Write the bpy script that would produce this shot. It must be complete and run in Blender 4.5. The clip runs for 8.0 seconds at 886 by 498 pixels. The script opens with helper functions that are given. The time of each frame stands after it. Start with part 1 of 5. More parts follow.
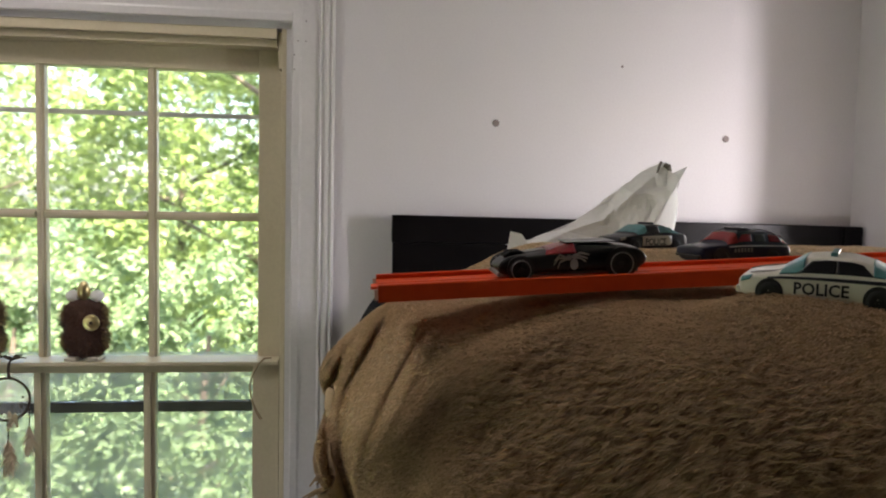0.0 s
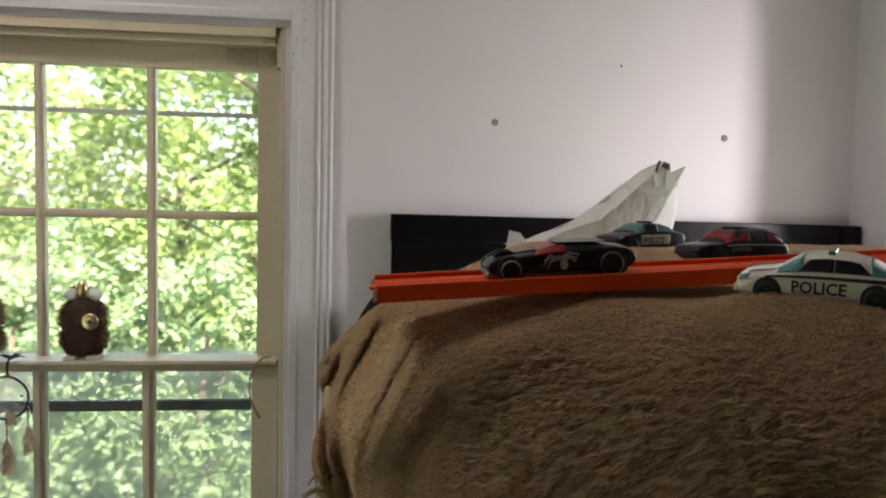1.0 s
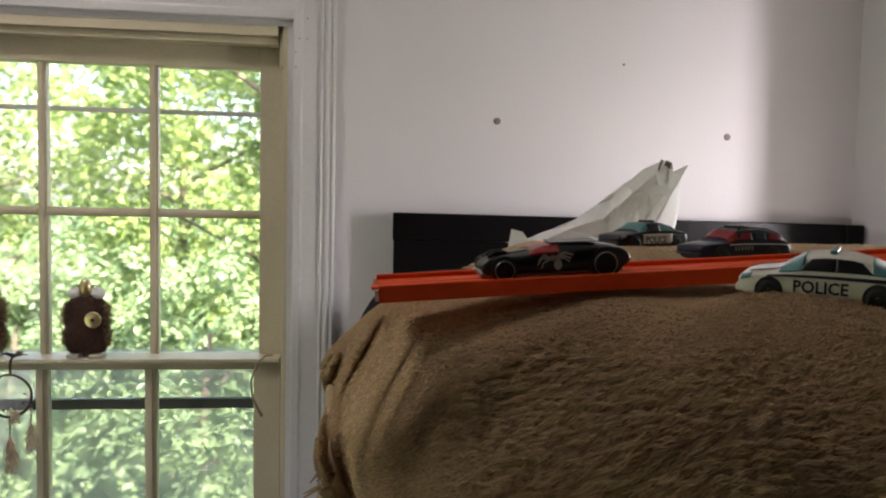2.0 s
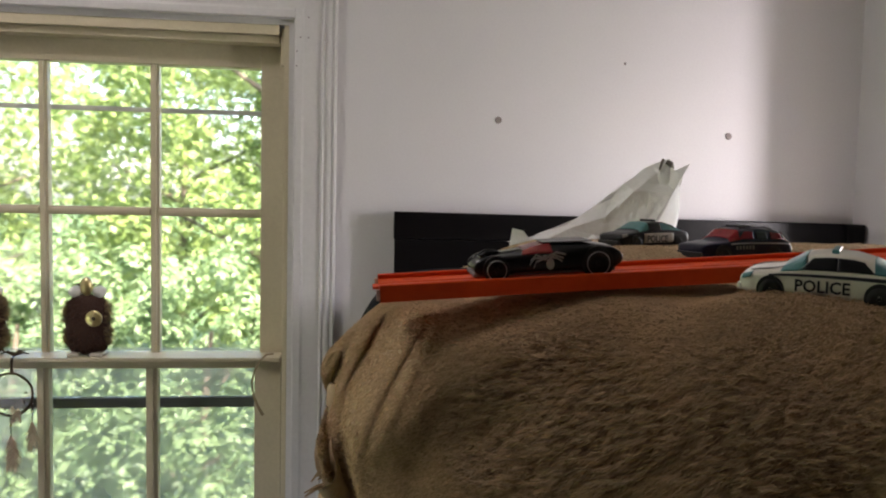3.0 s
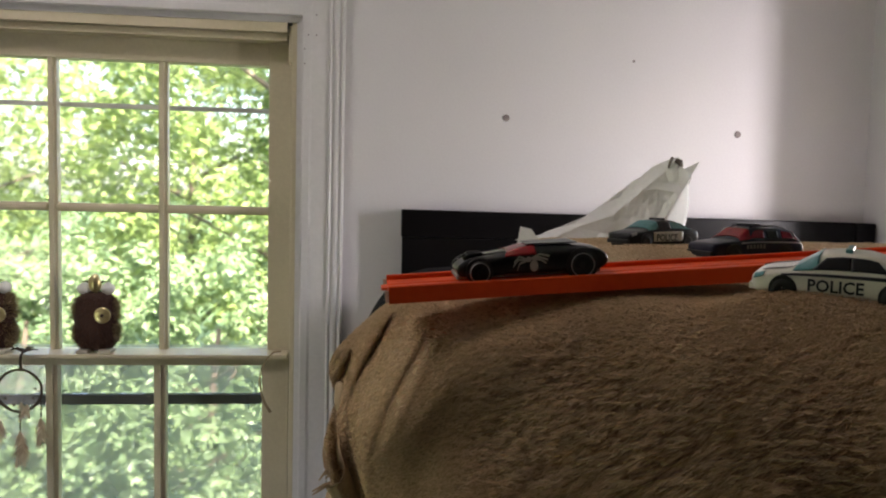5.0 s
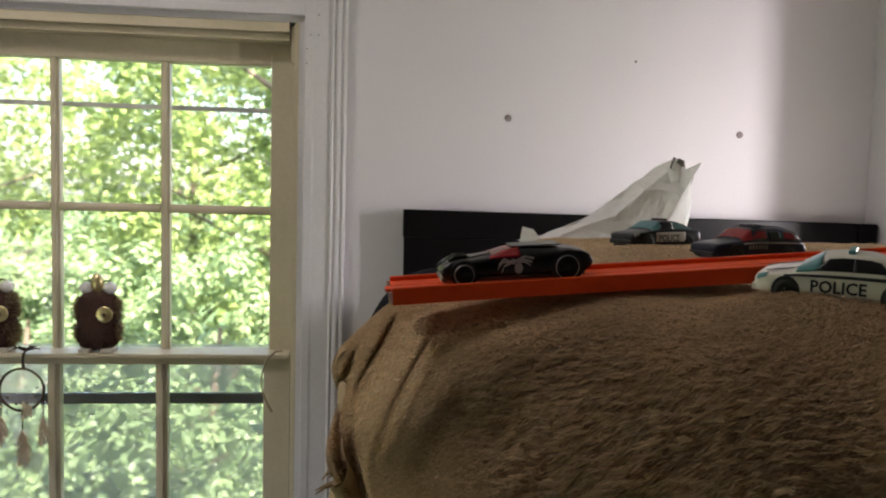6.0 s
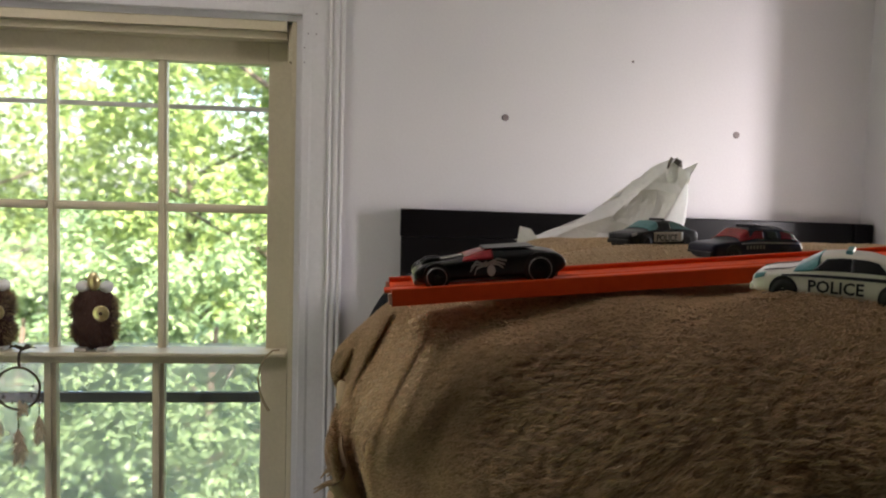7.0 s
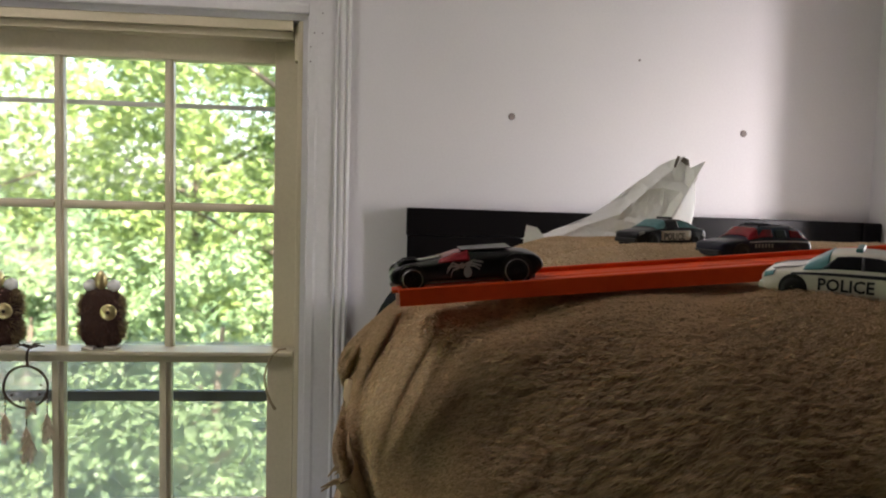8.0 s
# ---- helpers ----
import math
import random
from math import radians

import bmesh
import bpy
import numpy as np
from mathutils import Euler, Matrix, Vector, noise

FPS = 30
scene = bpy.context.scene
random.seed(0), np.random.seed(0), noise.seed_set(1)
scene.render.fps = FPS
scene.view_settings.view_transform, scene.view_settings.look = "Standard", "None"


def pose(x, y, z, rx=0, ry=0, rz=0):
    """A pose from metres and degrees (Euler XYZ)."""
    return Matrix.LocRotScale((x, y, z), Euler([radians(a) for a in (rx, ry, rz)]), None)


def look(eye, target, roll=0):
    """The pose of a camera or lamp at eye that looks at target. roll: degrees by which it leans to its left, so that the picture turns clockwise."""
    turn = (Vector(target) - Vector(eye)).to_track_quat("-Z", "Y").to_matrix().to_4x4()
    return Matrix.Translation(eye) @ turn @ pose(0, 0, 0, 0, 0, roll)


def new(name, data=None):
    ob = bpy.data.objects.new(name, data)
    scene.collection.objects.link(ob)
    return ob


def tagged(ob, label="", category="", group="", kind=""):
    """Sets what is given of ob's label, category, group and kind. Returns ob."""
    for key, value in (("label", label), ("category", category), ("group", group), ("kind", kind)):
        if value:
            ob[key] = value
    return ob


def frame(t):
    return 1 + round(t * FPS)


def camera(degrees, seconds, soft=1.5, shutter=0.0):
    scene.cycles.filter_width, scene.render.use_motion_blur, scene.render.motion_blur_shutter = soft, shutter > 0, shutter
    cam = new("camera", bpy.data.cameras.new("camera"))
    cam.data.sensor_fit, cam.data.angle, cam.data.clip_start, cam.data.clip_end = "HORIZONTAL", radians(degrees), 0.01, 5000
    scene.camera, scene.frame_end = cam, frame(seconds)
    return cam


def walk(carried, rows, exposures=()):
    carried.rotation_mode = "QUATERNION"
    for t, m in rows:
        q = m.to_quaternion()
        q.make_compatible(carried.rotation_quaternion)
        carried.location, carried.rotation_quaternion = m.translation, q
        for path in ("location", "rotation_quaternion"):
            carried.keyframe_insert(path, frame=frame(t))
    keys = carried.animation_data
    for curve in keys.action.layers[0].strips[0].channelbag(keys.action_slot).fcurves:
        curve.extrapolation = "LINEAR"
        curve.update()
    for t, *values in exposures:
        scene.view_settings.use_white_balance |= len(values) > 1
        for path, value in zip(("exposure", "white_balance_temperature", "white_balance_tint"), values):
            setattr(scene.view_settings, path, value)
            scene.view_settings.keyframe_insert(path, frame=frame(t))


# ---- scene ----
cam = camera(62, 8.0, soft=2.0)


def aim(x, y, z, yaw, pitch, roll):
    """A camera pose from its place, its yaw (to the left of +y), pitch and roll."""
    return pose(x, y, z, 90 + pitch, 0, yaw) @ pose(0, 0, 0, 0, 0, roll)


PATH = [
    (0.0, aim(0.0000, -0.0001, 1.6001, -6.501, -3.411, 1.143)),
    (0.5, aim(0.0004, 0.0002, 1.5997, -6.469, -3.452, 1.151)),
    (1.0, aim(0.0002, -0.0006, 1.5998, -6.582, -3.473, 1.189)),
    (1.5, aim(0.0004, -0.0009, 1.6000, -6.488, -3.536, 1.206)),
    (3.0, aim(0.0002, -0.0008, 1.5999, -6.338, -3.654, 1.275)),
    (3.5, aim(-0.0003, -0.0006, 1.5997, -6.307, -3.731, 1.313)),
    (4.0, aim(-0.0004, 0.0001, 1.5996, -6.109, -3.802, 1.300)),
    (4.5, aim(-0.0004, 0.0012, 1.5998, -5.902, -3.830, 1.304)),
    (6.0, aim(-0.0017, 0.0002, 1.6003, -5.704, -3.848, 1.482)),
    (6.5, aim(-0.0026, -0.0004, 1.6003, -5.819, -3.866, 1.564)),
    (7.0, aim(-0.0030, -0.0005, 1.6003, -5.974, -3.891, 1.615)),
    (7.5, aim(-0.0029, 0.0008, 1.6000, -5.688, -3.946, 1.626)),
    (8.0, aim(-0.0038, 0.0000, 1.5998, -5.527, -3.961, 1.576)),
]
walk(cam, PATH, exposures=[(0.0, 3.12, 6650, 18), (8.0, 3.12, 6650, 18)])

# ---- light ----
world = bpy.data.worlds.new("sky")
scene.world = world
world.use_nodes = True
wn = world.node_tree.nodes
sky = wn.new("ShaderNodeTexSky")
sky.sky_type = "NISHITA"
sky.sun_disc = False
sky.sun_elevation = radians(53)
sky.sun_rotation = radians(153)
sky.air_density, sky.dust_density = 1.0, 2.5
wn["Background"].inputs["Strength"].default_value = 0.15
world.node_tree.links.new(sky.outputs[0], wn["Background"].inputs["Color"])

sun_data = bpy.data.lights.new("sun", "SUN")
sun_data.energy, sun_data.angle, sun_data.color = 4.6, radians(0.5), (1.0, 0.95, 0.86)
sun = new("sun", sun_data)
sun.matrix_world = look((2.8, -5.5, 8.0), (0, 0, 0))

# daylight in the opening of the side window
WIN_Y0, WIN_Y1, WIN_Z0, WIN_Z1 = 0.75, 1.154, 1.15, 1.90
day = bpy.data.lights.new("side_window_daylight", "AREA")
day.shape, day.size, day.size_y = "RECTANGLE", 0.06, 0.40
day.energy, day.color, day.spread = 0.44, (1.0, 0.97, 1.0), radians(145)
day_ob = new("side_window_daylight", day)
day_ob.matrix_world = look((1.28, 0.85, 1.62), (0.70, 1.55, 1.66))

# fill lamp in an added, unseen roof shaft, lighting the blanket from above
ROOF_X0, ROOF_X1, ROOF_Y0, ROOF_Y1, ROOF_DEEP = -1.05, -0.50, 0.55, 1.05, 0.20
top = bpy.data.lights.new("roof_fill_light", "AREA")
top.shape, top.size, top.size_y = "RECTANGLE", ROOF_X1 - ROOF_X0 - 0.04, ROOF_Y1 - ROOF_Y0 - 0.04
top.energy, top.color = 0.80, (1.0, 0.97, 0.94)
top_ob = new("roof_fill_light", top)
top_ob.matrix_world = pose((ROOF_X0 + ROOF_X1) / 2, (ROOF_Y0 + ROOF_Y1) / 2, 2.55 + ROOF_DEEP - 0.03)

# fill lamp in an added, unseen low opening of the west wall
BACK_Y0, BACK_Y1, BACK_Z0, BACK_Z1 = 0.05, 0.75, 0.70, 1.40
west = bpy.data.lights.new("west_fill_light", "AREA")
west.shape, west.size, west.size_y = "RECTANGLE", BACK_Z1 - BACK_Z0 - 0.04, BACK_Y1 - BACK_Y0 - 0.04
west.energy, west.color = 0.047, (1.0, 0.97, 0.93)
west_ob = new("west_fill_light", west)
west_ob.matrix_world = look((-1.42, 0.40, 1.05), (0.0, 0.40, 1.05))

# ---- materials ----


def material(name, low, high, rough=0.5, metal=0.0, scale=20.0, fine=160.0, bump=0.15, depth=0.001, coat=0.0, per_island=False, island_share=0.55, per_object=0.0, stretch=(1, 1, 1), sheen=0.0):
    """A painted, woven or moulded surface: two scales of noise between two colours, with fine relief."""
    m = bpy.data.materials.new(name)
    m.use_nodes = True
    n, l = m.node_tree.nodes, m.node_tree.links
    b = n["Principled BSDF"]
    co = n.new("ShaderNodeTexCoord")
    mp = n.new("ShaderNodeMapping")
    mp.inputs["Scale"].default_value = stretch
    l.new(co.outputs["Object"], mp.inputs["Vector"])
    big, small = n.new("ShaderNodeTexNoise"), n.new("ShaderNodeTexNoise")
    big.inputs["Scale"].default_value, small.inputs["Scale"].default_value = scale, fine
    big.inputs["Detail"].default_value, small.inputs["Detail"].default_value = 4, 3
    for t in (big, small):
        l.new(mp.outputs[0], t.inputs["Vector"])
    add = n.new("ShaderNodeMath")
    add.operation = "MULTIPLY_ADD"
    l.new(small.outputs["Fac"], add.inputs[0])
    add.inputs[1].default_value = 0.45
    half = n.new("ShaderNodeMath")
    half.operation = "MULTIPLY"
    half.inputs[1].default_value = 0.55
    l.new(big.outputs["Fac"], half.inputs[0])
    l.new(half.outputs[0], add.inputs[2])
    fac = add.outputs[0]
    if per_island or per_object:
        src = n.new("ShaderNodeNewGeometry").outputs["Random Per Island"] if per_island else n.new("ShaderNodeObjectInfo").outputs["Random"]
        mx = n.new("ShaderNodeMix")
        mx.inputs[0].default_value = island_share
        l.new(fac, mx.inputs[2])
        l.new(src, mx.inputs[3])
        fac = mx.outputs[0]
    ramp = n.new("ShaderNodeValToRGB")
    ramp.color_ramp.elements[0].position, ramp.color_ramp.elements[1].position = 0.32, 0.68
    ramp.color_ramp.elements[0].color, ramp.color_ramp.elements[1].color = (*low, 1), (*high, 1)
    l.new(fac, ramp.inputs[0])
    l.new(ramp.outputs[0], b.inputs["Base Color"])
    b.inputs["Roughness"].default_value, b.inputs["Metallic"].default_value = rough, metal
    b.inputs["Coat Weight"].default_value, b.inputs["Coat Roughness"].default_value = coat, 0.08
    b.inputs["Sheen Weight"].default_value = sheen
    if bump:
        bp = n.new("ShaderNodeBump")
        bp.inputs["Strength"].default_value, bp.inputs["Distance"].default_value = bump, depth
        l.new(add.outputs[0], bp.inputs["Height"])
        l.new(bp.outputs[0], b.inputs["Normal"])
    return m


def glass_material(name, colour=(1, 1, 1), rough=0.0):
    m = bpy.data.materials.new(name)
    m.use_nodes = True
    b = m.node_tree.nodes["Principled BSDF"]
    b.inputs["Base Color"].default_value = (*colour, 1)
    b.inputs["Transmission Weight"].default_value = 1.0
    b.inputs["Roughness"].default_value, b.inputs["IOR"].default_value = rough, 1.45
    return m


def leaf_material(name, low, high):
    return translucent(material(name, low, high, rough=0.45, scale=0.9, fine=9, bump=0, per_island=True, island_share=0.35), 0.40)


def translucent(m, share):
    """Lets light through a thin leaf or hair."""
    n, l = m.node_tree.nodes, m.node_tree.links
    tr, mix = n.new("ShaderNodeBsdfTranslucent"), n.new("ShaderNodeMixShader")
    ramp = next(x for x in n if x.type == "VALTORGB")
    l.new(ramp.outputs[0], tr.inputs["Color"])
    mix.inputs[0].default_value = share
    l.new(n["Principled BSDF"].outputs[0], mix.inputs[1])
    l.new(tr.outputs[0], mix.inputs[2])
    l.new(mix.outputs[0], n["Material Output"].inputs["Surface"])
    return m


def screen_material(name):
    """A fine insect screen: mostly open, the threads a pale dusty grey."""
    m = bpy.data.materials.new(name)
    m.use_nodes = True
    n, l = m.node_tree.nodes, m.node_tree.links
    b, tr, mix = n["Principled BSDF"], n.new("ShaderNodeBsdfTransparent"), n.new("ShaderNodeMixShader")
    b.inputs["Base Color"].default_value, b.inputs["Roughness"].default_value = (0.74, 0.78, 0.70, 1), 0.8
    no = n.new("ShaderNodeTexNoise")
    no.inputs["Scale"].default_value = 9
    mr = n.new("ShaderNodeMapRange")
    mr.inputs[3].default_value, mr.inputs[4].default_value = 0.25, 0.38
    l.new(no.outputs["Fac"], mr.inputs[0])
    l.new(mr.outputs[0], mix.inputs[0])
    l.new(tr.outputs[0], mix.inputs[1])
    l.new(b.outputs[0], mix.inputs[2])
    l.new(mix.outputs[0], n["Material Output"].inputs["Surface"])
    return m


WALL_PAINT = material("wall_paint", (0.70, 0.67, 0.68), (0.76, 0.735, 0.74), 0.7, scale=2.5, fine=220, bump=0.12, depth=0.0006)
LOW_BOUNCE_PAINT = material("low_bounce_paint", (0.33, 0.28, 0.22), (0.40, 0.34, 0.27), 0.8, scale=2.5, fine=200)
CEIL_PAINT = material("ceiling_paint", (0.74, 0.73, 0.71), (0.80, 0.79, 0.77), 0.85, scale=3, fine=150)
TRIM_PAINT = material("trim_paint", (0.66, 0.64, 0.63), (0.74, 0.72, 0.71), 0.35, scale=7, fine=120, bump=0.2, depth=0.0006)
# cream sash paint, yellowed to hold the warm light on the backlit sash
SASH_PAINT = material("sash_paint", (0.60, 0.525, 0.36), (0.69, 0.61, 0.43), 0.4, scale=9, fine=140, bump=0.2, depth=0.0006)
FLOOR_WOOD = material("floor_wood", (0.17, 0.10, 0.055), (0.26, 0.165, 0.09), 0.4, scale=3, fine=60, stretch=(1, 8, 1), per_object=1)
BED_WOOD = material("bed_wood", (0.003, 0.0025, 0.003), (0.007, 0.006, 0.0065), 0.33, scale=6, fine=90, stretch=(1, 6, 6), bump=0.25, depth=0.0005, coat=0.0)
MATTRESS = material("mattress_cloth", (0.55, 0.54, 0.52), (0.66, 0.65, 0.62), 0.9, scale=12, fine=400)
FUR_BASE = material("blanket_backing", (0.42, 0.30, 0.175), (0.56, 0.415, 0.26), 0.95, scale=25, fine=300, bump=0.6, depth=0.002)
FUR = material("blanket_fur", (0.54, 0.40, 0.24), (0.79, 0.615, 0.415), 0.85, scale=22, fine=90, bump=0, per_island=True, island_share=0.3, sheen=0.1)
translucent(FUR, 0.5)
PILLOW = material("dark_pillow_cloth", (0.005, 0.005, 0.007), (0.010, 0.010, 0.013), 0.9, scale=18, fine=500, bump=0.4)
TRACK = material("orange_plastic", (0.84, 0.075, 0.008), (0.94, 0.10, 0.012), 0.5, scale=12, fine=200, bump=0.08, depth=0.0004)
TRACK_END = material("worn_plastic_end", (0.75, 0.42, 0.32), (0.88, 0.62, 0.52), 0.5, scale=60, fine=300)
PAPER = material("white_paper", (0.83, 0.815, 0.785), (0.90, 0.89, 0.865), 0.75, scale=18, fine=160, bump=0.5, depth=0.0015)
PAPER_TIE = material("brown_paper_edge", (0.12, 0.10, 0.085), (0.22, 0.19, 0.16), 0.8)
CAR_BLACK = material("black_enamel", (0.004, 0.004, 0.005), (0.008, 0.008, 0.009), 0.34, scale=40, fine=600, bump=0.03, depth=0.0002, coat=0.12)
CAR_NAVY = material("navy_enamel", (0.003, 0.004, 0.016), (0.006, 0.008, 0.028), 0.42, scale=40, fine=600, bump=0.03, depth=0.0002, coat=0.2)
CAR_WHITE = material("white_enamel", (0.74, 0.70, 0.60), (0.80, 0.765, 0.66), 0.28, scale=50, fine=600, bump=0.03, depth=0.0002, coat=0.5)
CAR_GREY = material("grey_plastic", (0.20, 0.19, 0.17), (0.28, 0.265, 0.24), 0.5, scale=50, fine=500)
CREAM = material("cream_decal", (0.52, 0.47, 0.38), (0.62, 0.57, 0.47), 0.4, scale=60, fine=500)
DARK_GLASS = material("tinted_window", (0.005, 0.005, 0.006), (0.010, 0.010, 0.012), 0.3, scale=50, fine=300, bump=0, coat=0.1)
TEAL = material("teal_window", (0.05, 0.19, 0.20), (0.11, 0.31, 0.32), 0.3, scale=60, fine=300, bump=0, coat=0.15)
RED_GLASS = material("red_window", (0.18, 0.006, 0.011), (0.38, 0.016, 0.024), 0.25, scale=60, fine=300, bump=0, coat=0.1)
TYRE = material("tyre_plastic", (0.008, 0.008, 0.008), (0.018, 0.017, 0.017), 0.6, scale=80, fine=700)
CHROME = material("chrome_ring", (0.34, 0.34, 0.35), (0.48, 0.48, 0.49), 0.35, metal=0.8, scale=100, fine=600, bump=0)
EMBLEM = material("pale_decal", (0.48, 0.46, 0.44), (0.58, 0.56, 0.53), 0.5, scale=80, fine=600, bump=0)
BLACK_INK = material("black_decal", (0.008, 0.008, 0.01), (0.016, 0.016, 0.02), 0.4, scale=80, fine=600, bump=0)
PALE_INK = material("white_decal", (0.5, 0.5, 0.5), (0.6, 0.6, 0.6), 0.4, scale=80, fine=600, bump=0)
BROWN_FUR = material("brown_plush", (0.040, 0.013, 0.006), (0.110, 0.040, 0.018), 0.85, scale=40, fine=300, per_island=True, bump=0, sheen=0.2)
RIM_LIT_FUR = material("rim_lit_plush", (0.24, 0.16, 0.075), (0.42, 0.30, 0.15), 0.85, scale=40, fine=300, per_island=True, bump=0, sheen=0.3)
translucent(RIM_LIT_FUR, 0.5)
WHITE_FUR = material("white_plush", (0.70, 0.68, 0.64), (0.82, 0.80, 0.76), 0.85, scale=40, fine=300, per_island=True, bump=0)
BRASS = material("brass", (0.62, 0.50, 0.22), (0.82, 0.70, 0.38), 0.3, metal=0.9, scale=60, fine=300)
LEATHER = material("dark_leather", (0.035, 0.022, 0.012), (0.075, 0.045, 0.026), 0.7, scale=60, fine=400, bump=0.4)
FEATHER = material("tan_feather", (0.62, 0.47, 0.32), (0.86, 0.76, 0.60), 0.8, scale=40, fine=300, per_island=True, bump=0)
STRAP = material("tan_strap", (0.30, 0.22, 0.12), (0.42, 0.32, 0.19), 0.6, scale=50, fine=300)
PILLOW.node_tree.nodes["Principled BSDF"].inputs["Specular IOR Level"].default_value = 0.1
BED_WOOD.node_tree.nodes["Principled BSDF"].inputs["Specular IOR Level"].default_value = 0.15
for dull in (TRACK, CAR_BLACK, CAR_NAVY):
    dull.node_tree.nodes["Principled BSDF"].inputs["Specular IOR Level"].default_value = 0.3
PLUG = material("wall_plug", (0.20, 0.165, 0.16), (0.30, 0.25, 0.24), 0.7, scale=120, fine=500)
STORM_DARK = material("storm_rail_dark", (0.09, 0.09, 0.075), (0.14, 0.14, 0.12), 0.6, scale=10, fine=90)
STORM = material("storm_frame", (0.52, 0.50, 0.43), (0.62, 0.60, 0.53), 0.5, scale=10, fine=90)
GLASS = glass_material("window_glass", rough=0.042)
STORM_GLASS = glass_material("storm_glass", rough=0.0)
SCREEN = screen_material("insect_screen")
FROSTED = translucent(material("frosted_pane", (0.70, 0.70, 0.68), (0.76, 0.76, 0.74), 0.5, bump=0), 0.5)
GRASS = material("lawn", (0.035, 0.075, 0.015), (0.08, 0.14, 0.035), 0.9, scale=1.5, fine=20, bump=0.5, depth=0.03)
BARK = material("bark", (0.05, 0.035, 0.022), (0.12, 0.09, 0.06), 0.9, scale=8, fine=60, stretch=(1, 1, 0.25), bump=0.8, depth=0.02)
LEAF = leaf_material("broad_leaf", (0.085, 0.145, 0.03), (0.27, 0.35, 0.10))
LEAF_DARK = leaf_material("shrub_leaf", (0.09, 0.15, 0.06), (0.23, 0.325, 0.14))
SIDING = material("siding", (0.55, 0.54, 0.50), (0.64, 0.63, 0.59), 0.7, scale=4, fine=60)

# ---- building blocks ----


def shade(me, smooth):
    if smooth:
        for p in me.polygons:
            p.use_smooth = True


def mesh(name, verts, faces, mat, parent=None, label="", smooth=False):
    me = bpy.data.meshes.new(name)
    me.from_pydata([tuple(v) for v in verts], [], faces)
    me.materials.append(mat)
    shade(me, smooth)
    me.update()
    ob = new(name, me)
    ob.parent = parent
    return tagged(ob, label)


def part(name, bm, mat, parent=None, label="", smooth=False):
    """Links a bmesh as one mesh object under a thing or a part."""
    me = bpy.data.meshes.new(name)
    bmesh.ops.recalc_face_normals(bm, faces=bm.faces)
    bm.to_mesh(me)
    bm.free()
    me.materials.append(mat)
    shade(me, smooth)
    ob = new(name, me)
    ob.parent = parent
    return tagged(ob, label)


def boxes(*spans, bevel=0.0):
    """A bmesh of axis-aligned boxes (x0, x1, y0, y1, z0, z1)."""
    bm = bmesh.new()
    for x0, x1, y0, y1, z0, z1 in spans:
        bmesh.ops.create_cube(bm, size=1, matrix=Matrix.Translation(((x0 + x1) / 2, (y0 + y1) / 2, (z0 + z1) / 2)) @ Matrix.Diagonal((x1 - x0, y1 - y0, z1 - z0, 1)))
    if bevel:
        bmesh.ops.bevel(bm, geom=bm.edges[:], offset=bevel, segments=2, affect="EDGES", profile=0.6)
    return bm


def tube(points, radius, sides=8, flat=1.0):
    """A bmesh tube along points; radius a number or a list."""
    bm = bmesh.new()
    pts = [Vector(p) for p in points]
    rad = radius if isinstance(radius, (list, tuple)) else [radius] * len(pts)
    rings = []
    for i, p in enumerate(pts):
        d = (pts[min(i + 1, len(pts) - 1)] - pts[max(i - 1, 0)]).normalized()
        u = d.cross(Vector((0.02, 1, 0.03))).normalized()
        if u.length < 0.1:
            u = Vector((1, 0, 0))
        v = d.cross(u).normalized()
        rings.append([bm.verts.new(p + (u * math.cos(a) + v * math.sin(a) * flat) * rad[i]) for a in (2 * math.pi * k / sides for k in range(sides))])
    for r0, r1 in zip(rings, rings[1:]):
        for k in range(sides):
            bm.faces.new((r0[k], r0[(k + 1) % sides], r1[(k + 1) % sides], r1[k]))
    bm.faces.new(rings[0][::-1])
    bm.faces.new(rings[-1])
    return bm


def empty(name, m, label, category, group=""):
    ob = new(name)
    ob.empty_display_size = 0.02
    ob.matrix_world = m
    return tagged(ob, label, category, group)


def blades(roots, tips, width, rng):
    """Hairs as slim triangles: arrays of vertices and faces."""
    roots, tips = np.asarray(roots), np.asarray(tips)
    d = tips - roots
    side = np.cross(d, rng.normal(size=d.shape))
    side /= np.linalg.norm(side, axis=1, keepdims=True) + 1e-9
    w = width * (0.7 + 0.6 * rng.random((len(d), 1)))
    v = np.stack([roots - side * w, roots + side * w, tips], 1).reshape(-1, 3)
    return v


def soup(name, v, corners, mat, parent, label=""):
    """A mesh of separate triangles or quads from an array of their corners."""
    me = bpy.data.meshes.new(name)
    n = len(v) // corners
    me.vertices.add(len(v))
    me.vertices.foreach_set("co", np.asarray(v, np.float32).ravel())
    me.loops.add(len(v))
    me.loops.foreach_set("vertex_index", np.arange(len(v), dtype=np.int32))
    me.polygons.add(n)
    me.polygons.foreach_set("loop_start", np.arange(0, len(v), corners, dtype=np.int32))
    me.materials.append(mat)
    me.update(calc_edges=True)
    me.validate()
    ob = new(name, me)
    ob.parent = parent
    return tagged(ob, label)


# ---- room ----
WY = 1.55          # face of the wall with the window
RX = 1.10          # face of the wall beside the bed
OX0, OX1, OZ0, OZ1 = -0.915, -0.140, 0.60, 1.963   # the window's opening
XL, YB, ZC = -1.30, -3.6, 2.55


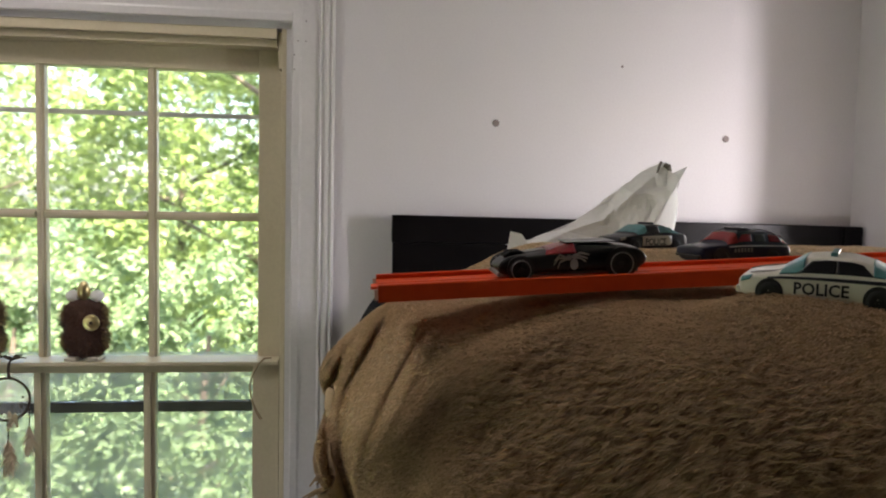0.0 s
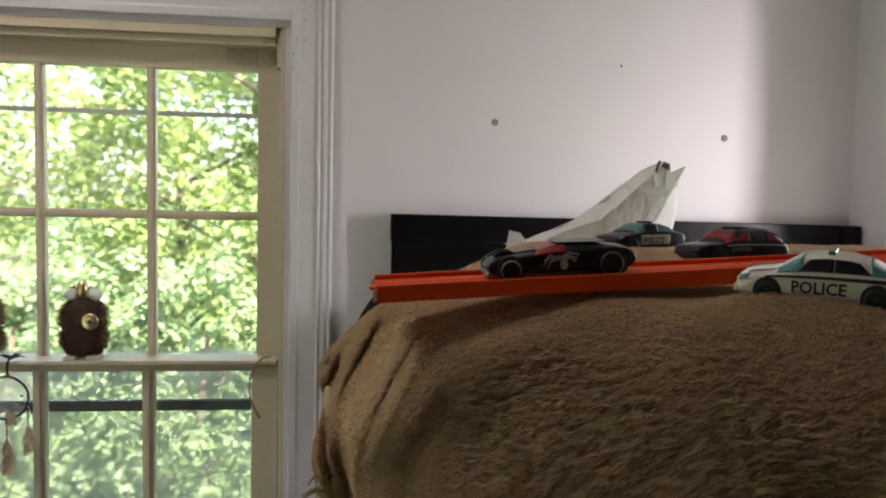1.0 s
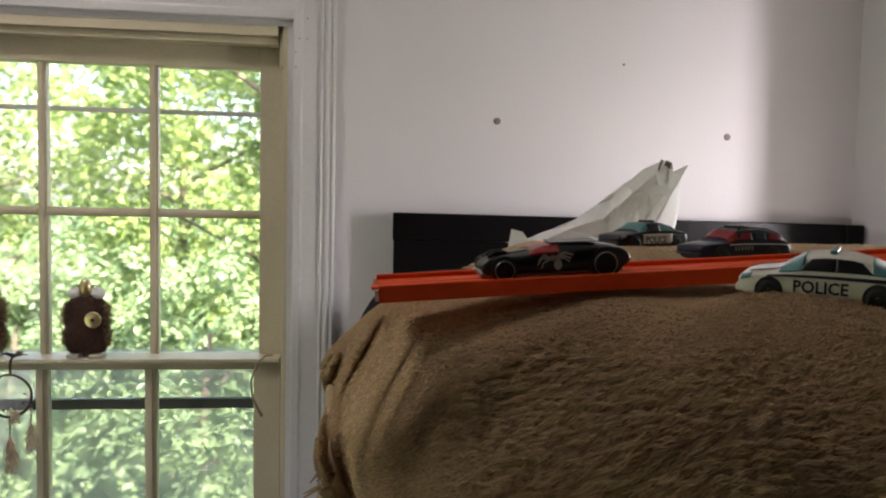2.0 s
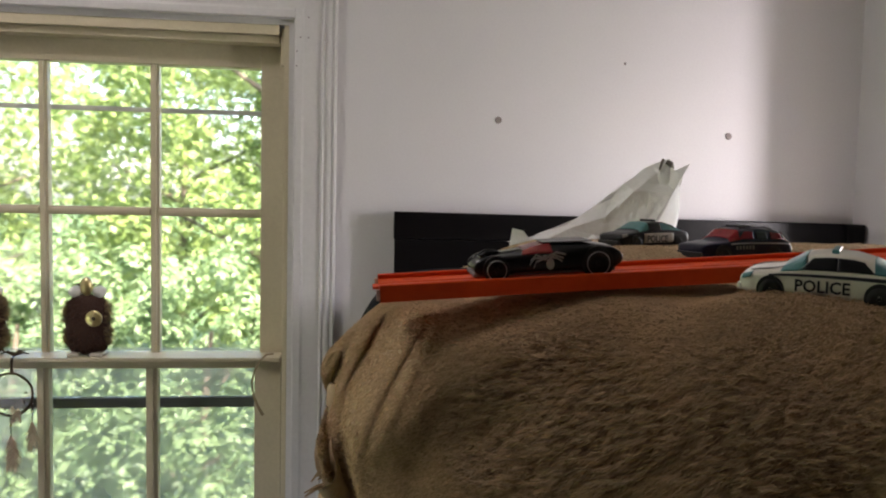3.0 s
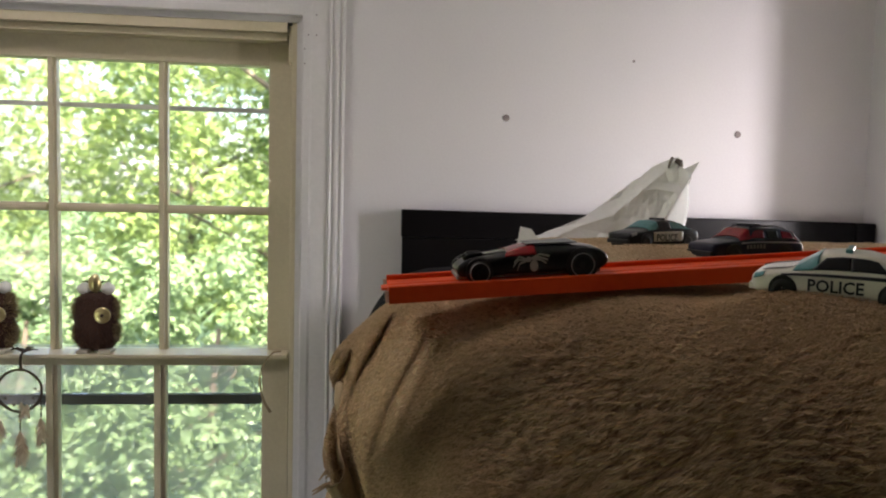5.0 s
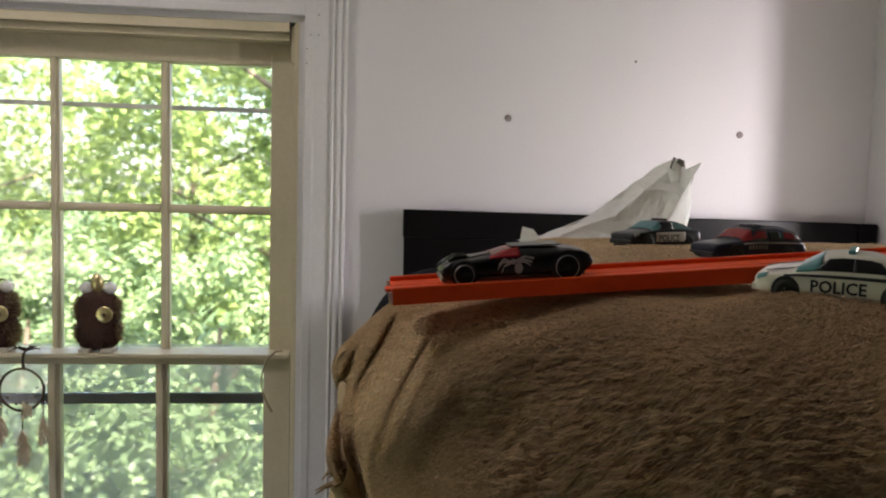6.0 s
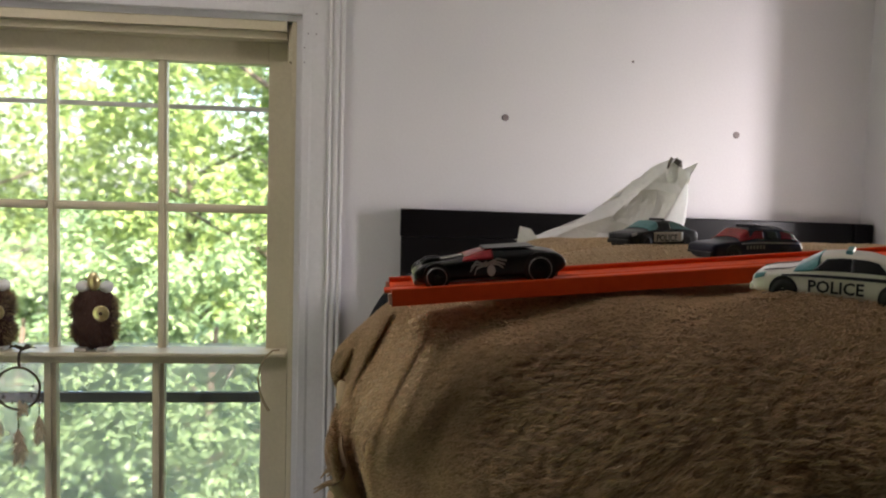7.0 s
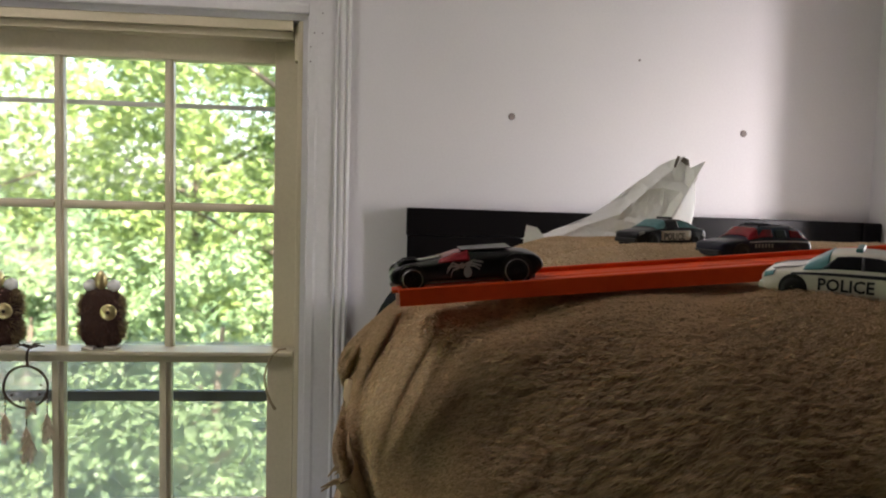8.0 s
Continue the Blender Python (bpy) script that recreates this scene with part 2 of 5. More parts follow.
def room():
    wall = part("wall_north", boxes((XL - 0.2, OX0, WY, WY + 0.2, 0, ZC), (OX1, RX + 0.2, WY, WY + 0.2, 0, ZC),
                                    (OX0, OX1, WY, WY + 0.2, 0, OZ0), (OX0, OX1, WY, WY + 0.2, OZ1, ZC)), WALL_PAINT)
    tagged(wall, "white painted plaster wall with a sash window", "wall", kind="structure")
    east = part("wall_east", boxes((RX, RX + 0.2, YB, WIN_Y0, 0, ZC), (RX, RX + 0.2, WIN_Y1, WY, 0, ZC),
                                   (RX, RX + 0.2, WIN_Y0, WIN_Y1, 0, WIN_Z0), (RX, RX + 0.2, WIN_Y0, WIN_Y1, WIN_Z1, ZC)), WALL_PAINT)
    tagged(east, "white painted wall beside the bed", "wall", kind="structure")
    # this wall is opened only to take the added fill lamp
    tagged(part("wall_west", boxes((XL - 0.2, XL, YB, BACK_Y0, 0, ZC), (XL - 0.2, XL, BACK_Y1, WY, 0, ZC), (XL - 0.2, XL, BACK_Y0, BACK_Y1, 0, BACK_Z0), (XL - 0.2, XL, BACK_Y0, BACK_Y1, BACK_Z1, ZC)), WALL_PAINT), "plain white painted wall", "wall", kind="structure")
    # unseen wall, toned beige to limit the light it bounces at the bed
    tagged(part("wall_south", boxes((XL - 0.2, RX + 0.2, YB - 0.2, YB, 0, ZC)), LOW_BOUNCE_PAINT), "plain unseen wall, beige to limit bounced light", "wall", kind="structure")
    # the ceiling is left open for the added roof shaft
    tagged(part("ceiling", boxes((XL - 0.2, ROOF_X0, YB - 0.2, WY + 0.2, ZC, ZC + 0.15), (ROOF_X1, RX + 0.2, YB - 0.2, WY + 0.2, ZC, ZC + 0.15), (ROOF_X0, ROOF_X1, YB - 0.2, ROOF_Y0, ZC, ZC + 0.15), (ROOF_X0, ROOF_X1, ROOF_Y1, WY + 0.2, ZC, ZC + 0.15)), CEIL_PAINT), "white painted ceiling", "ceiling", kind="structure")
    floor = tagged(part("floor", boxes((XL - 0.2, RX + 0.2, YB - 0.2, WY + 0.2, -0.15, -0.012)), FLOOR_WOOD), "brown wooden plank floor", "floor", kind="structure")
    n = 24
    w = (RX - XL) / n
    plank = None
    for k in range(n):
        if plank is None:
            plank = part("plank", boxes((0.001, w - 0.001, YB, WY, -0.012, 0.0)), FLOOR_WOOD, floor)
            plank.location = (XL, 0, 0)
        else:
            p = new("plank", plank.data)
            p.parent = floor
            p.location = (XL + k * w, 0, 0)


room()


def moulding(name, profile, run, mat, parent):
    """A straight moulding: the profile (along u, proud v) swept along run = (origin, u axis, v axis, length vector)."""
    o, u, v, w = (Vector(a) for a in run)
    bm = bmesh.new()
    a = [bm.verts.new(o + u * p + v * q) for p, q in profile]
    b = [bm.verts.new(o + u * p + v * q + w) for p, q in profile]
    for i in range(len(a)):
        j = (i + 1) % len(a)
        bm.faces.new((a[i], a[j], b[j], b[i]))
    bm.faces.new(a[::-1])
    bm.faces.new(b)
    return part(name, bm, mat, parent)


# width outwards from the opening, and how far it stands out of the wall
BEAD = [(0.0, 0.0), (0.0, 0.0145), (0.002, 0.0158), (0.015, 0.0158), (0.020, 0.0142), (0.020, 0.0)]
CASING = [(0.020, 0.0), (0.020, 0.014), (0.054, 0.014), (0.0555, 0.0175), (0.058, 0.0195), (0.061, 0.0175), (0.062, 0.0145), (0.065, 0.0175), (0.068, 0.0205), (0.072, 0.0205), (0.075, 0.0175),
          (0.0765, 0.0145), (0.079, 0.0175), (0.082, 0.0195), (0.0847, 0.0175), (0.086, 0.0)]
BOARD = [(0.020, 0.0), (0.020, 0.0135), (0.40, 0.0135), (0.40, 0.0)]


def sash(name, parent, y, x0, x1, z0, z1, bars_x, bars_z, stile, stile_wide, top, bottom, label):
    """A sash with stiles, rails, glazing bars and one pane of glass in each light."""
    th = 0.036
    s = tagged(part(name, boxes((x0, x0 + stile, y, y + th, z0, z1), (x1 - stile_wide, x1, y, y + th, z0, z1),
                                (x0 + stile, x1 - stile_wide, y, y + th, z0, z0 + bottom), (x0 + stile, x1 - stile_wide, y, y + th, z1 - top, z1), bevel=0.002), SASH_PAINT, parent), label)
    m = 0.009 if top > 0.05 else 0.012
    for bx in bars_x:
        part("glazing_bar", boxes((bx - m, bx + m, y + 0.010, y + 0.030, z0 + bottom, z1 - top), (bx - 0.0045, bx + 0.0045, y + 0.002, y + 0.010, z0 + bottom, z1 - top), bevel=0.0012), SASH_PAINT, s)
    xs = [x0 + stile] + [b for b in bars_x] + [x1 - stile_wide]
    zs = [z0 + bottom] + [b for b in bars_z] + [z1 - top]
    for bz in bars_z:
        for a, b in zip(xs, xs[1:]):
            ma, mb = (m if a in bars_x else 0), (m if b in bars_x else 0)
            part("glazing_bar", boxes((a + ma, b - mb, y + 0.010, y + 0.030, bz - m, bz + m), (a + ma, b - mb, y + 0.002, y + 0.010, bz - 0.0045, bz + 0.0045), bevel=0.0012), SASH_PAINT, s)
    for a, b in zip(xs, xs[1:]):
        for c, d in zip(zs, zs[1:]):
            g = part("pane", boxes((a + 0.001, b - 0.001, y + 0.019, y + 0.022, c + 0.001, d - 0.001)), GLASS, s, "clear window glass")
            g.visible_shadow = False
    return s


def window():
    w = empty("window_1", pose(0, 0, 0), "white double-hung sash window with nine small panes", "window")
    tagged(w, kind="structure")
    H = OZ1 - OZ0
    for sgn, ox in ((1, OX1), (-1, OX0)):
        moulding("casing", CASING, ((ox, WY, OZ0), (sgn, 0, 0), (0, -1, 0), (0, 0, H + 0.40)), TRIM_PAINT, w)
        moulding("bead", BEAD, ((ox, WY, OZ0), (sgn, 0, 0), (0, -1, 0), (0, 0, H + 0.0195)), TRIM_PAINT, w)
    moulding("bead", BEAD, ((OX0, WY, OZ1), (0, 0, 1), (0, -1, 0), (OX1 - OX0, 0, 0)), TRIM_PAINT, w)
    moulding("head_casing", BOARD, ((OX0 - 0.0195, WY, OZ1), (0, 0, 1), (0, -1, 0), (OX1 - OX0 + 0.039, 0, 0)), TRIM_PAINT, w)
    # linings, stops and sill
    t = 0.012
    part("jamb", boxes((OX1 - t, OX1, WY - 0.002, WY + 0.2, OZ0, OZ1)), TRIM_PAINT, w)
    part("jamb", boxes((OX0, OX0 + t, WY - 0.002, WY + 0.2, OZ0, OZ1)), TRIM_PAINT, w)
    part("head_jamb", boxes((OX0 + t, OX1 - t, WY - 0.002, WY + 0.2, OZ1 - t, OZ1)), TRIM_PAINT, w)
    part("stop", boxes((OX1 - t - 0.010, OX1 - t, WY, WY + 0.012, OZ0, OZ1 - t), bevel=0.002), SASH_PAINT, w)
    part("stop", boxes((OX0 + t, OX0 + t + 0.010, WY, WY + 0.012, OZ0, OZ1 - t), bevel=0.002), SASH_PAINT, w)
    part("stop", boxes((OX0 + t + 0.011, OX1 - t - 0.020, WY, WY + 0.012, 1.9312, OZ1 - t), bevel=0.0015), SASH_PAINT, w)
    part("parting_bead", boxes((OX0 + t + 0.011, OX1 - t - 0.020, WY + 0.0125, WY + 0.050, 1.9165, 1.9310), bevel=0.0015), SASH_PAINT, w)
    part("latch_block", boxes((OX1 - t - 0.018, OX1 - t - 0.0005, WY + 0.0125, WY + 0.045, 1.872, 1.9475), bevel=0.002), SASH_PAINT, w)
    part("sill", boxes((OX0 - 0.10, OX1 + 0.10, WY - 0.055, WY + 0.03, OZ0 - 0.028, OZ0 - 0.001), (OX0 + t, OX1 - t, WY + 0.03, WY + 0.24, OZ0 - 0.02, OZ0 + 0.004), bevel=0.003), TRIM_PAINT, w)
    a, b = OX0 + t + 0.001, OX1 - t - 0.001
    sash("upper_sash", w, WY + 0.052, a, b, 1.235, OZ1 - t - 0.001, (-0.655, -0.433), (1.566,), 0.043, 0.061, 0.079, 0.03, "upper sash with six small panes")
    lo = sash("lower_sash", w, WY + 0.013, a + 0.011, b - 0.011, OZ0 + 0.006, 1.266, (-0.646, -0.430), (0.93,), 0.037, 0.055, 0.024, 0.06, "lower sash with small panes")
    part("meeting_ledge", boxes((a + 0.012, b - 0.012, WY - 0.006, WY + 0.050, 1.2605, 1.2685), bevel=0.0015), SASH_PAINT, lo)
    # storm window and insect screen outside
    y = WY + 0.125
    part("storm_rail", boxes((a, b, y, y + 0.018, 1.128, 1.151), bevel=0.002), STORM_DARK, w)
    part("storm_rail", boxes((a, b, y, y + 0.012, 1.780, 1.790), bevel=0.002), STORM, w)
    part("storm_rail", boxes((a, a + 0.012, y, y + 0.018, OZ0 + 0.01, OZ1 - t), bevel=0.002), STORM, w)
    part("storm_rail", boxes((b - 0.012, b, y, y + 0.018, OZ0 + 0.01, OZ1 - t), bevel=0.002), STORM, w)
    for z0, z1 in ((1.152, 1.779), (1.791, OZ1 - t - 0.004)):
        g = part("storm_pane", boxes((a + 0.013, b - 0.013, y + 0.006, y + 0.009, z0, z1)), STORM_GLASS, w, "clear outer storm glass")
        g.visible_shadow = False
    scr = part("insect_screen", boxes((a + 0.012, b - 0.012, y + 0.020, y + 0.0205, OZ0 + 0.01, 1.26)), SCREEN, w, "fine grey insect screen")
    scr.visible_shadow = False
    for x, z in ((-0.112, 1.925), (-0.135, 1.897), (-0.128, 1.925), (-0.112, 1.965), (-0.135, 1.868)):
        bm = bmesh.new()
        bmesh.ops.create_cone(bm, cap_ends=True, segments=8, radius1=0.0016, radius2=0.0014, depth=0.001, matrix=Matrix.Translation((x, WY - 0.0163, z)) @ Matrix.Rotation(math.pi / 2, 4, "X"))
        part("nail_hole", bm, PLUG, w)


window()


def side_window():
    w = tagged(empty("window_2", pose(0, 0, 0), "white painted opening of the side window", "window"), kind="structure")
    for sgn, oy in ((1, WIN_Y1), (-1, WIN_Y0)):
        moulding("casing", CASING, ((RX, oy, WIN_Z0), (0, sgn, 0), (-1, 0, 0), (0, 0, WIN_Z1 - WIN_Z0 + 0.02)), TRIM_PAINT, w)
    moulding("casing", CASING, ((RX, WIN_Y0 - 0.097, WIN_Z1), (0, 0, 1), (-1, 0, 0), (0, WIN_Y1 - WIN_Y0 + 0.194, 0)), TRIM_PAINT, w)
    part("sill", boxes((RX - 0.05, RX + 0.1, WIN_Y0 - 0.1, WIN_Y1 + 0.1, WIN_Z0 - 0.028, WIN_Z0 - 0.001), bevel=0.003), TRIM_PAINT, w)


side_window()


# added, unseen shaft and pane that narrow the fill light onto the bed
def added_roof_light():
    w = tagged(empty("roof_fill_shaft", pose(0, 0, 0), "added white roof shaft with a frosted pane, for fill light", "window"), kind="structure")
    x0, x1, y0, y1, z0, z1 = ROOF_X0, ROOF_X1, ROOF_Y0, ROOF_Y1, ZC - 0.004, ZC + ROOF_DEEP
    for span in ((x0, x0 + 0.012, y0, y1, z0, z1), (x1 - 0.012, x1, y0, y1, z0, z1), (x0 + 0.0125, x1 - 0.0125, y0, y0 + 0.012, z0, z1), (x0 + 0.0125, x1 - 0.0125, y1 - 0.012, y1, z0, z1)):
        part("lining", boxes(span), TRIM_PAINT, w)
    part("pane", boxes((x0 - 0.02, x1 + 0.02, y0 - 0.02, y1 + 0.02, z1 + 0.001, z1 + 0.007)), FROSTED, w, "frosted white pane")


added_roof_light()


# unseen opening, added so that fill light can come from the left
def added_west_opening():
    w = tagged(empty("west_fill_opening", pose(0, 0, 0), "added white painted west opening, unseen, for fill light", "window"), kind="structure")
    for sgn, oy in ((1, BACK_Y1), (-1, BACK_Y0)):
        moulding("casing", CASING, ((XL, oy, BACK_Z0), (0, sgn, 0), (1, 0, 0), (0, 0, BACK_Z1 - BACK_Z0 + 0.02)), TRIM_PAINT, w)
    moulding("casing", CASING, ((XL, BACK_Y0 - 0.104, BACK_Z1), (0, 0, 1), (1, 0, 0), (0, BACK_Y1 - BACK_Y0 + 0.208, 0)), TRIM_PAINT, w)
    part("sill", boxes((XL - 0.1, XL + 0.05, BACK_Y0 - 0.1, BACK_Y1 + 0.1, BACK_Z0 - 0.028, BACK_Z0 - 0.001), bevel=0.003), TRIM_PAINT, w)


added_west_opening()


def wall_plugs():
    for x, z, r in ((0.284, 1.775, 0.0075), (0.796, 1.757, 0.0078), (0.556, 1.904, 0.0028)):
        bm = bmesh.new()
        bmesh.ops.create_cone(bm, cap_ends=True, segments=20, radius1=r, radius2=r * 0.85, depth=0.003)
        bmesh.ops.bevel(bm, geom=bm.edges[:], offset=0.0006, segments=1, affect="EDGES")
        ob = part("wall_plug", bm, PLUG)
        ob.matrix_world = Matrix.Translation((x, WY - 0.0012, z)) @ Matrix.Rotation(math.pi / 2, 4, "X")
        tagged(ob, "small round brown plug in the white wall", "wall plug", "plugs in the wall")


wall_plugs()

# ---- garden ----
GZ = -1.2


def ground():
    bm = bmesh.new()
    bmesh.ops.create_grid(bm, x_segments=60, y_segments=60, size=400, matrix=Matrix.Translation((0, 0, GZ)))
    tagged(part("ground", bm, GRASS), "green mown lawn", "lawn", kind="structure")
    tagged(part("outer_wall", boxes((-4, 3, WY + 0.201, WY + 0.23, GZ, 0.58), (-4, OX0, WY + 0.201, WY + 0.23, 0.58, ZC), (OX1, 3, WY + 0.201, WY + 0.23, 0.58, ZC), (OX0, OX1, WY + 0.201, WY + 0.23, 1.95, ZC)), SIDING), "pale painted outer wall", "wall", kind="structure")


ground()


def tree(name, x, y, height, spread, low, leaves, size, seed, mat, label, category):
    rng = np.random.default_rng(seed)
    t = empty(name, pose(x, y, GZ), label, category, "trees and shrubs in the garden")
    limbs = []
    top = Vector((0.1, 0.0, height * 0.72))
    trunk = tube([(0, 0, -0.05), (0.03, 0.02, height * 0.25), (0.06, -0.03, height * 0.5), top], [height * 0.022, height * 0.018, height * 0.012, height * 0.006], 9)
    part("trunk", trunk, BARK, t, smooth=True)
    for k in range(11):
        a, h = k * 2.4 + rng.random(), height * (low + (0.75 - low) * k / 11)
        out = spread * (0.45 + 0.3 * rng.random())
        p0 = Vector((0.03, 0, h * 0.8))
        p1 = p0 + Vector((math.cos(a) * out * 0.5, math.sin(a) * out * 0.5, height * 0.08))
        p2 = p0 + Vector((math.cos(a) * out, math.sin(a) * out, height * 0.14))
        part("limb", tube([p0, p1, p2], [height * 0.008, height * 0.005, height * 0.002], 6), BARK, t, smooth=True)
    # clumps of leaves over an uneven crown
    nc = 115
    u = rng.normal(size=(nc, 3))
    u /= np.linalg.norm(u, axis=1, keepdims=True)
    rad = (0.35 + 0.65 * rng.random((nc, 1)) ** 0.5)
    mid = np.array([0, 0, height * (low + 1) / 2])
    cen = mid + u * rad * np.array([spread, spread, height * (1 - low) / 2])
    cr = spread * (0.12 + 0.20 * rng.random(nc) ** 2)
    who = rng.integers(0, nc, leaves)
    d = rng.normal(size=(leaves, 3))
    d /= np.linalg.norm(d, axis=1, keepdims=True)
    p = cen[who] + d * (cr[who] * rng.random(leaves) ** 0.4)[:, None]
    nrm = d * 0.6 + rng.normal(size=(leaves, 3)) * 0.5 + np.array([0, -0.25, 0.8])
    nrm /= np.linalg.norm(nrm, axis=1, keepdims=True)
    ax = np.cross(nrm, rng.normal(size=(leaves, 3)))
    ax /= np.linalg.norm(ax, axis=1, keepdims=True)
    bx = np.cross(nrm, ax)
    s = (size * (0.6 + 0.7 * rng.random((leaves, 1))))
    tip, base = p + ax * s, p - ax * s * 0.8
    l, r = p + bx * s * 0.55 + nrm * s * 0.12, p - bx * s * 0.55 + nrm * s * 0.12
    v = np.stack([base, l, tip, base, tip, r], 1).reshape(-1, 3)
    c = soup("crown", v, 3, mat, t)
    c["kind"] = "stuff"
    return t


def garden():
    tree("maple_tree", -4.7, 7.6, 5.0, 2.3, 0.08, 26000, 0.048, 1, LEAF, "leafy green maple tree in full sun", "tree")
    tree("maple_tree", -0.4, 7.8, 6.6, 2.3, 0.08, 26000, 0.048, 2, LEAF, "leafy green maple tree in full sun", "tree")
    tree("maple_tree", -2.6, 11.0, 5.4, 2.6, 0.06, 20000, 0.065, 4, LEAF, "tall green tree behind the maples", "tree")
    for k, (x, y) in enumerate(((-1.2, 5.6), (-2.7, 5.9), (-4.2, 6.2), (0.3, 6.0))):
        tree("shrub", x, y, 2.5, 1.0, 0.05, 15000, 0.034, 20 + k, LEAF_DARK, "dense green garden shrub below the trees", "shrub")


garden()

# ---- bed ----
MZ = 1.41   # top of the mattress


def bed():
    b = empty("loft_bed", pose(0, 0, 0), "dark espresso wooden loft bed with a flat headboard", "bed")
    x0, x1, yh = 0.066, 1.093, 1.50
    rail = boxes((x0, x1 - 0.045, yh, yh + 0.028, 1.522, 1.571), bevel=0.0025)
    for v in rail.verts:
        v.co.z += 0.0075 * (x1 - v.co.x) / (x1 - x0) * (v.co.z > 1.54)
    part("headboard_rail", rail, BED_WOOD, b)
    part("headboard_panel", boxes((x0 + 0.002, x1 - 0.045, yh + 0.0015, yh + 0.022, 1.30, 1.5215)), BED_WOOD, b)
    part("headboard_bracket", boxes((x1 - 0.068, x1 - 0.0455, yh - 0.006, yh + 0.0055, 1.507, 1.5212), bevel=0.001), PILLOW, b, "small black bracket")
    part("bed_post", boxes((x1 - 0.0445, x1, yh - 0.006, yh + 0.034, 0, 1.571), bevel=0.005), BED_WOOD, b)
    part("bed_post", boxes((x0, x0 + 0.045, yh + 0.002, yh + 0.026, 0, 1.2995), bevel=0.003), BED_WOOD, b)
    part("bed_post", boxes((x0, x0 + 0.045, -0.56, -0.52, 0, MZ - 0.01), bevel=0.003), BED_WOOD, b)
    part("bed_post", boxes((x1 - 0.045, x1, -0.56, -0.52, 0, MZ - 0.01), bevel=0.003), BED_WOOD, b)
    part("side_rail", boxes((x0, x0 + 0.024, -0.519, yh - 0.001, MZ - 0.22, MZ - 0.09), bevel=0.003), BED_WOOD, b)
    part("side_rail", boxes((x1 - 0.024, x1, -0.519, yh - 0.007, MZ - 0.22, MZ - 0.09), bevel=0.003), BED_WOOD, b)
    part("foot_rail", boxes((x0 + 0.046, x1 - 0.046, -0.555, -0.53, MZ - 0.22, MZ - 0.05), bevel=0.003), BED_WOOD, b)
    for k in range(11):
        y = -0.45 + k * 0.18
        part("slat", boxes((x0 + 0.025, x1 - 0.025, y, y + 0.07, MZ - 0.19, MZ - 0.171)), BED_WOOD, b)
    m = tagged(part("mattress", boxes((x0 + 0.03, x1 - 0.03, -0.51, yh - 0.015, MZ - 0.17, MZ), bevel=0.03), MATTRESS, smooth=True), "white mattress on the slats of the loft bed", "mattress")


bed()

# ---- blanket ----


def smooth(a, b, x):
    s = np.clip((x - a) / (b - a), 0, 1)
    return s * s * (3 - 2 * s)


def roll(a, hang, r):
    """Along a cloth that hangs down, rolls over an edge of radius r and lies flat: how far in, and how far below the top."""
    th = np.clip((a - hang) / r, 0, math.pi / 2)
    off = r - r * np.cos(th) + np.maximum(a - hang - r * math.pi / 2, 0)
    drop = r - r * np.sin(th) + np.maximum(hang - a, 0)
    return off, drop


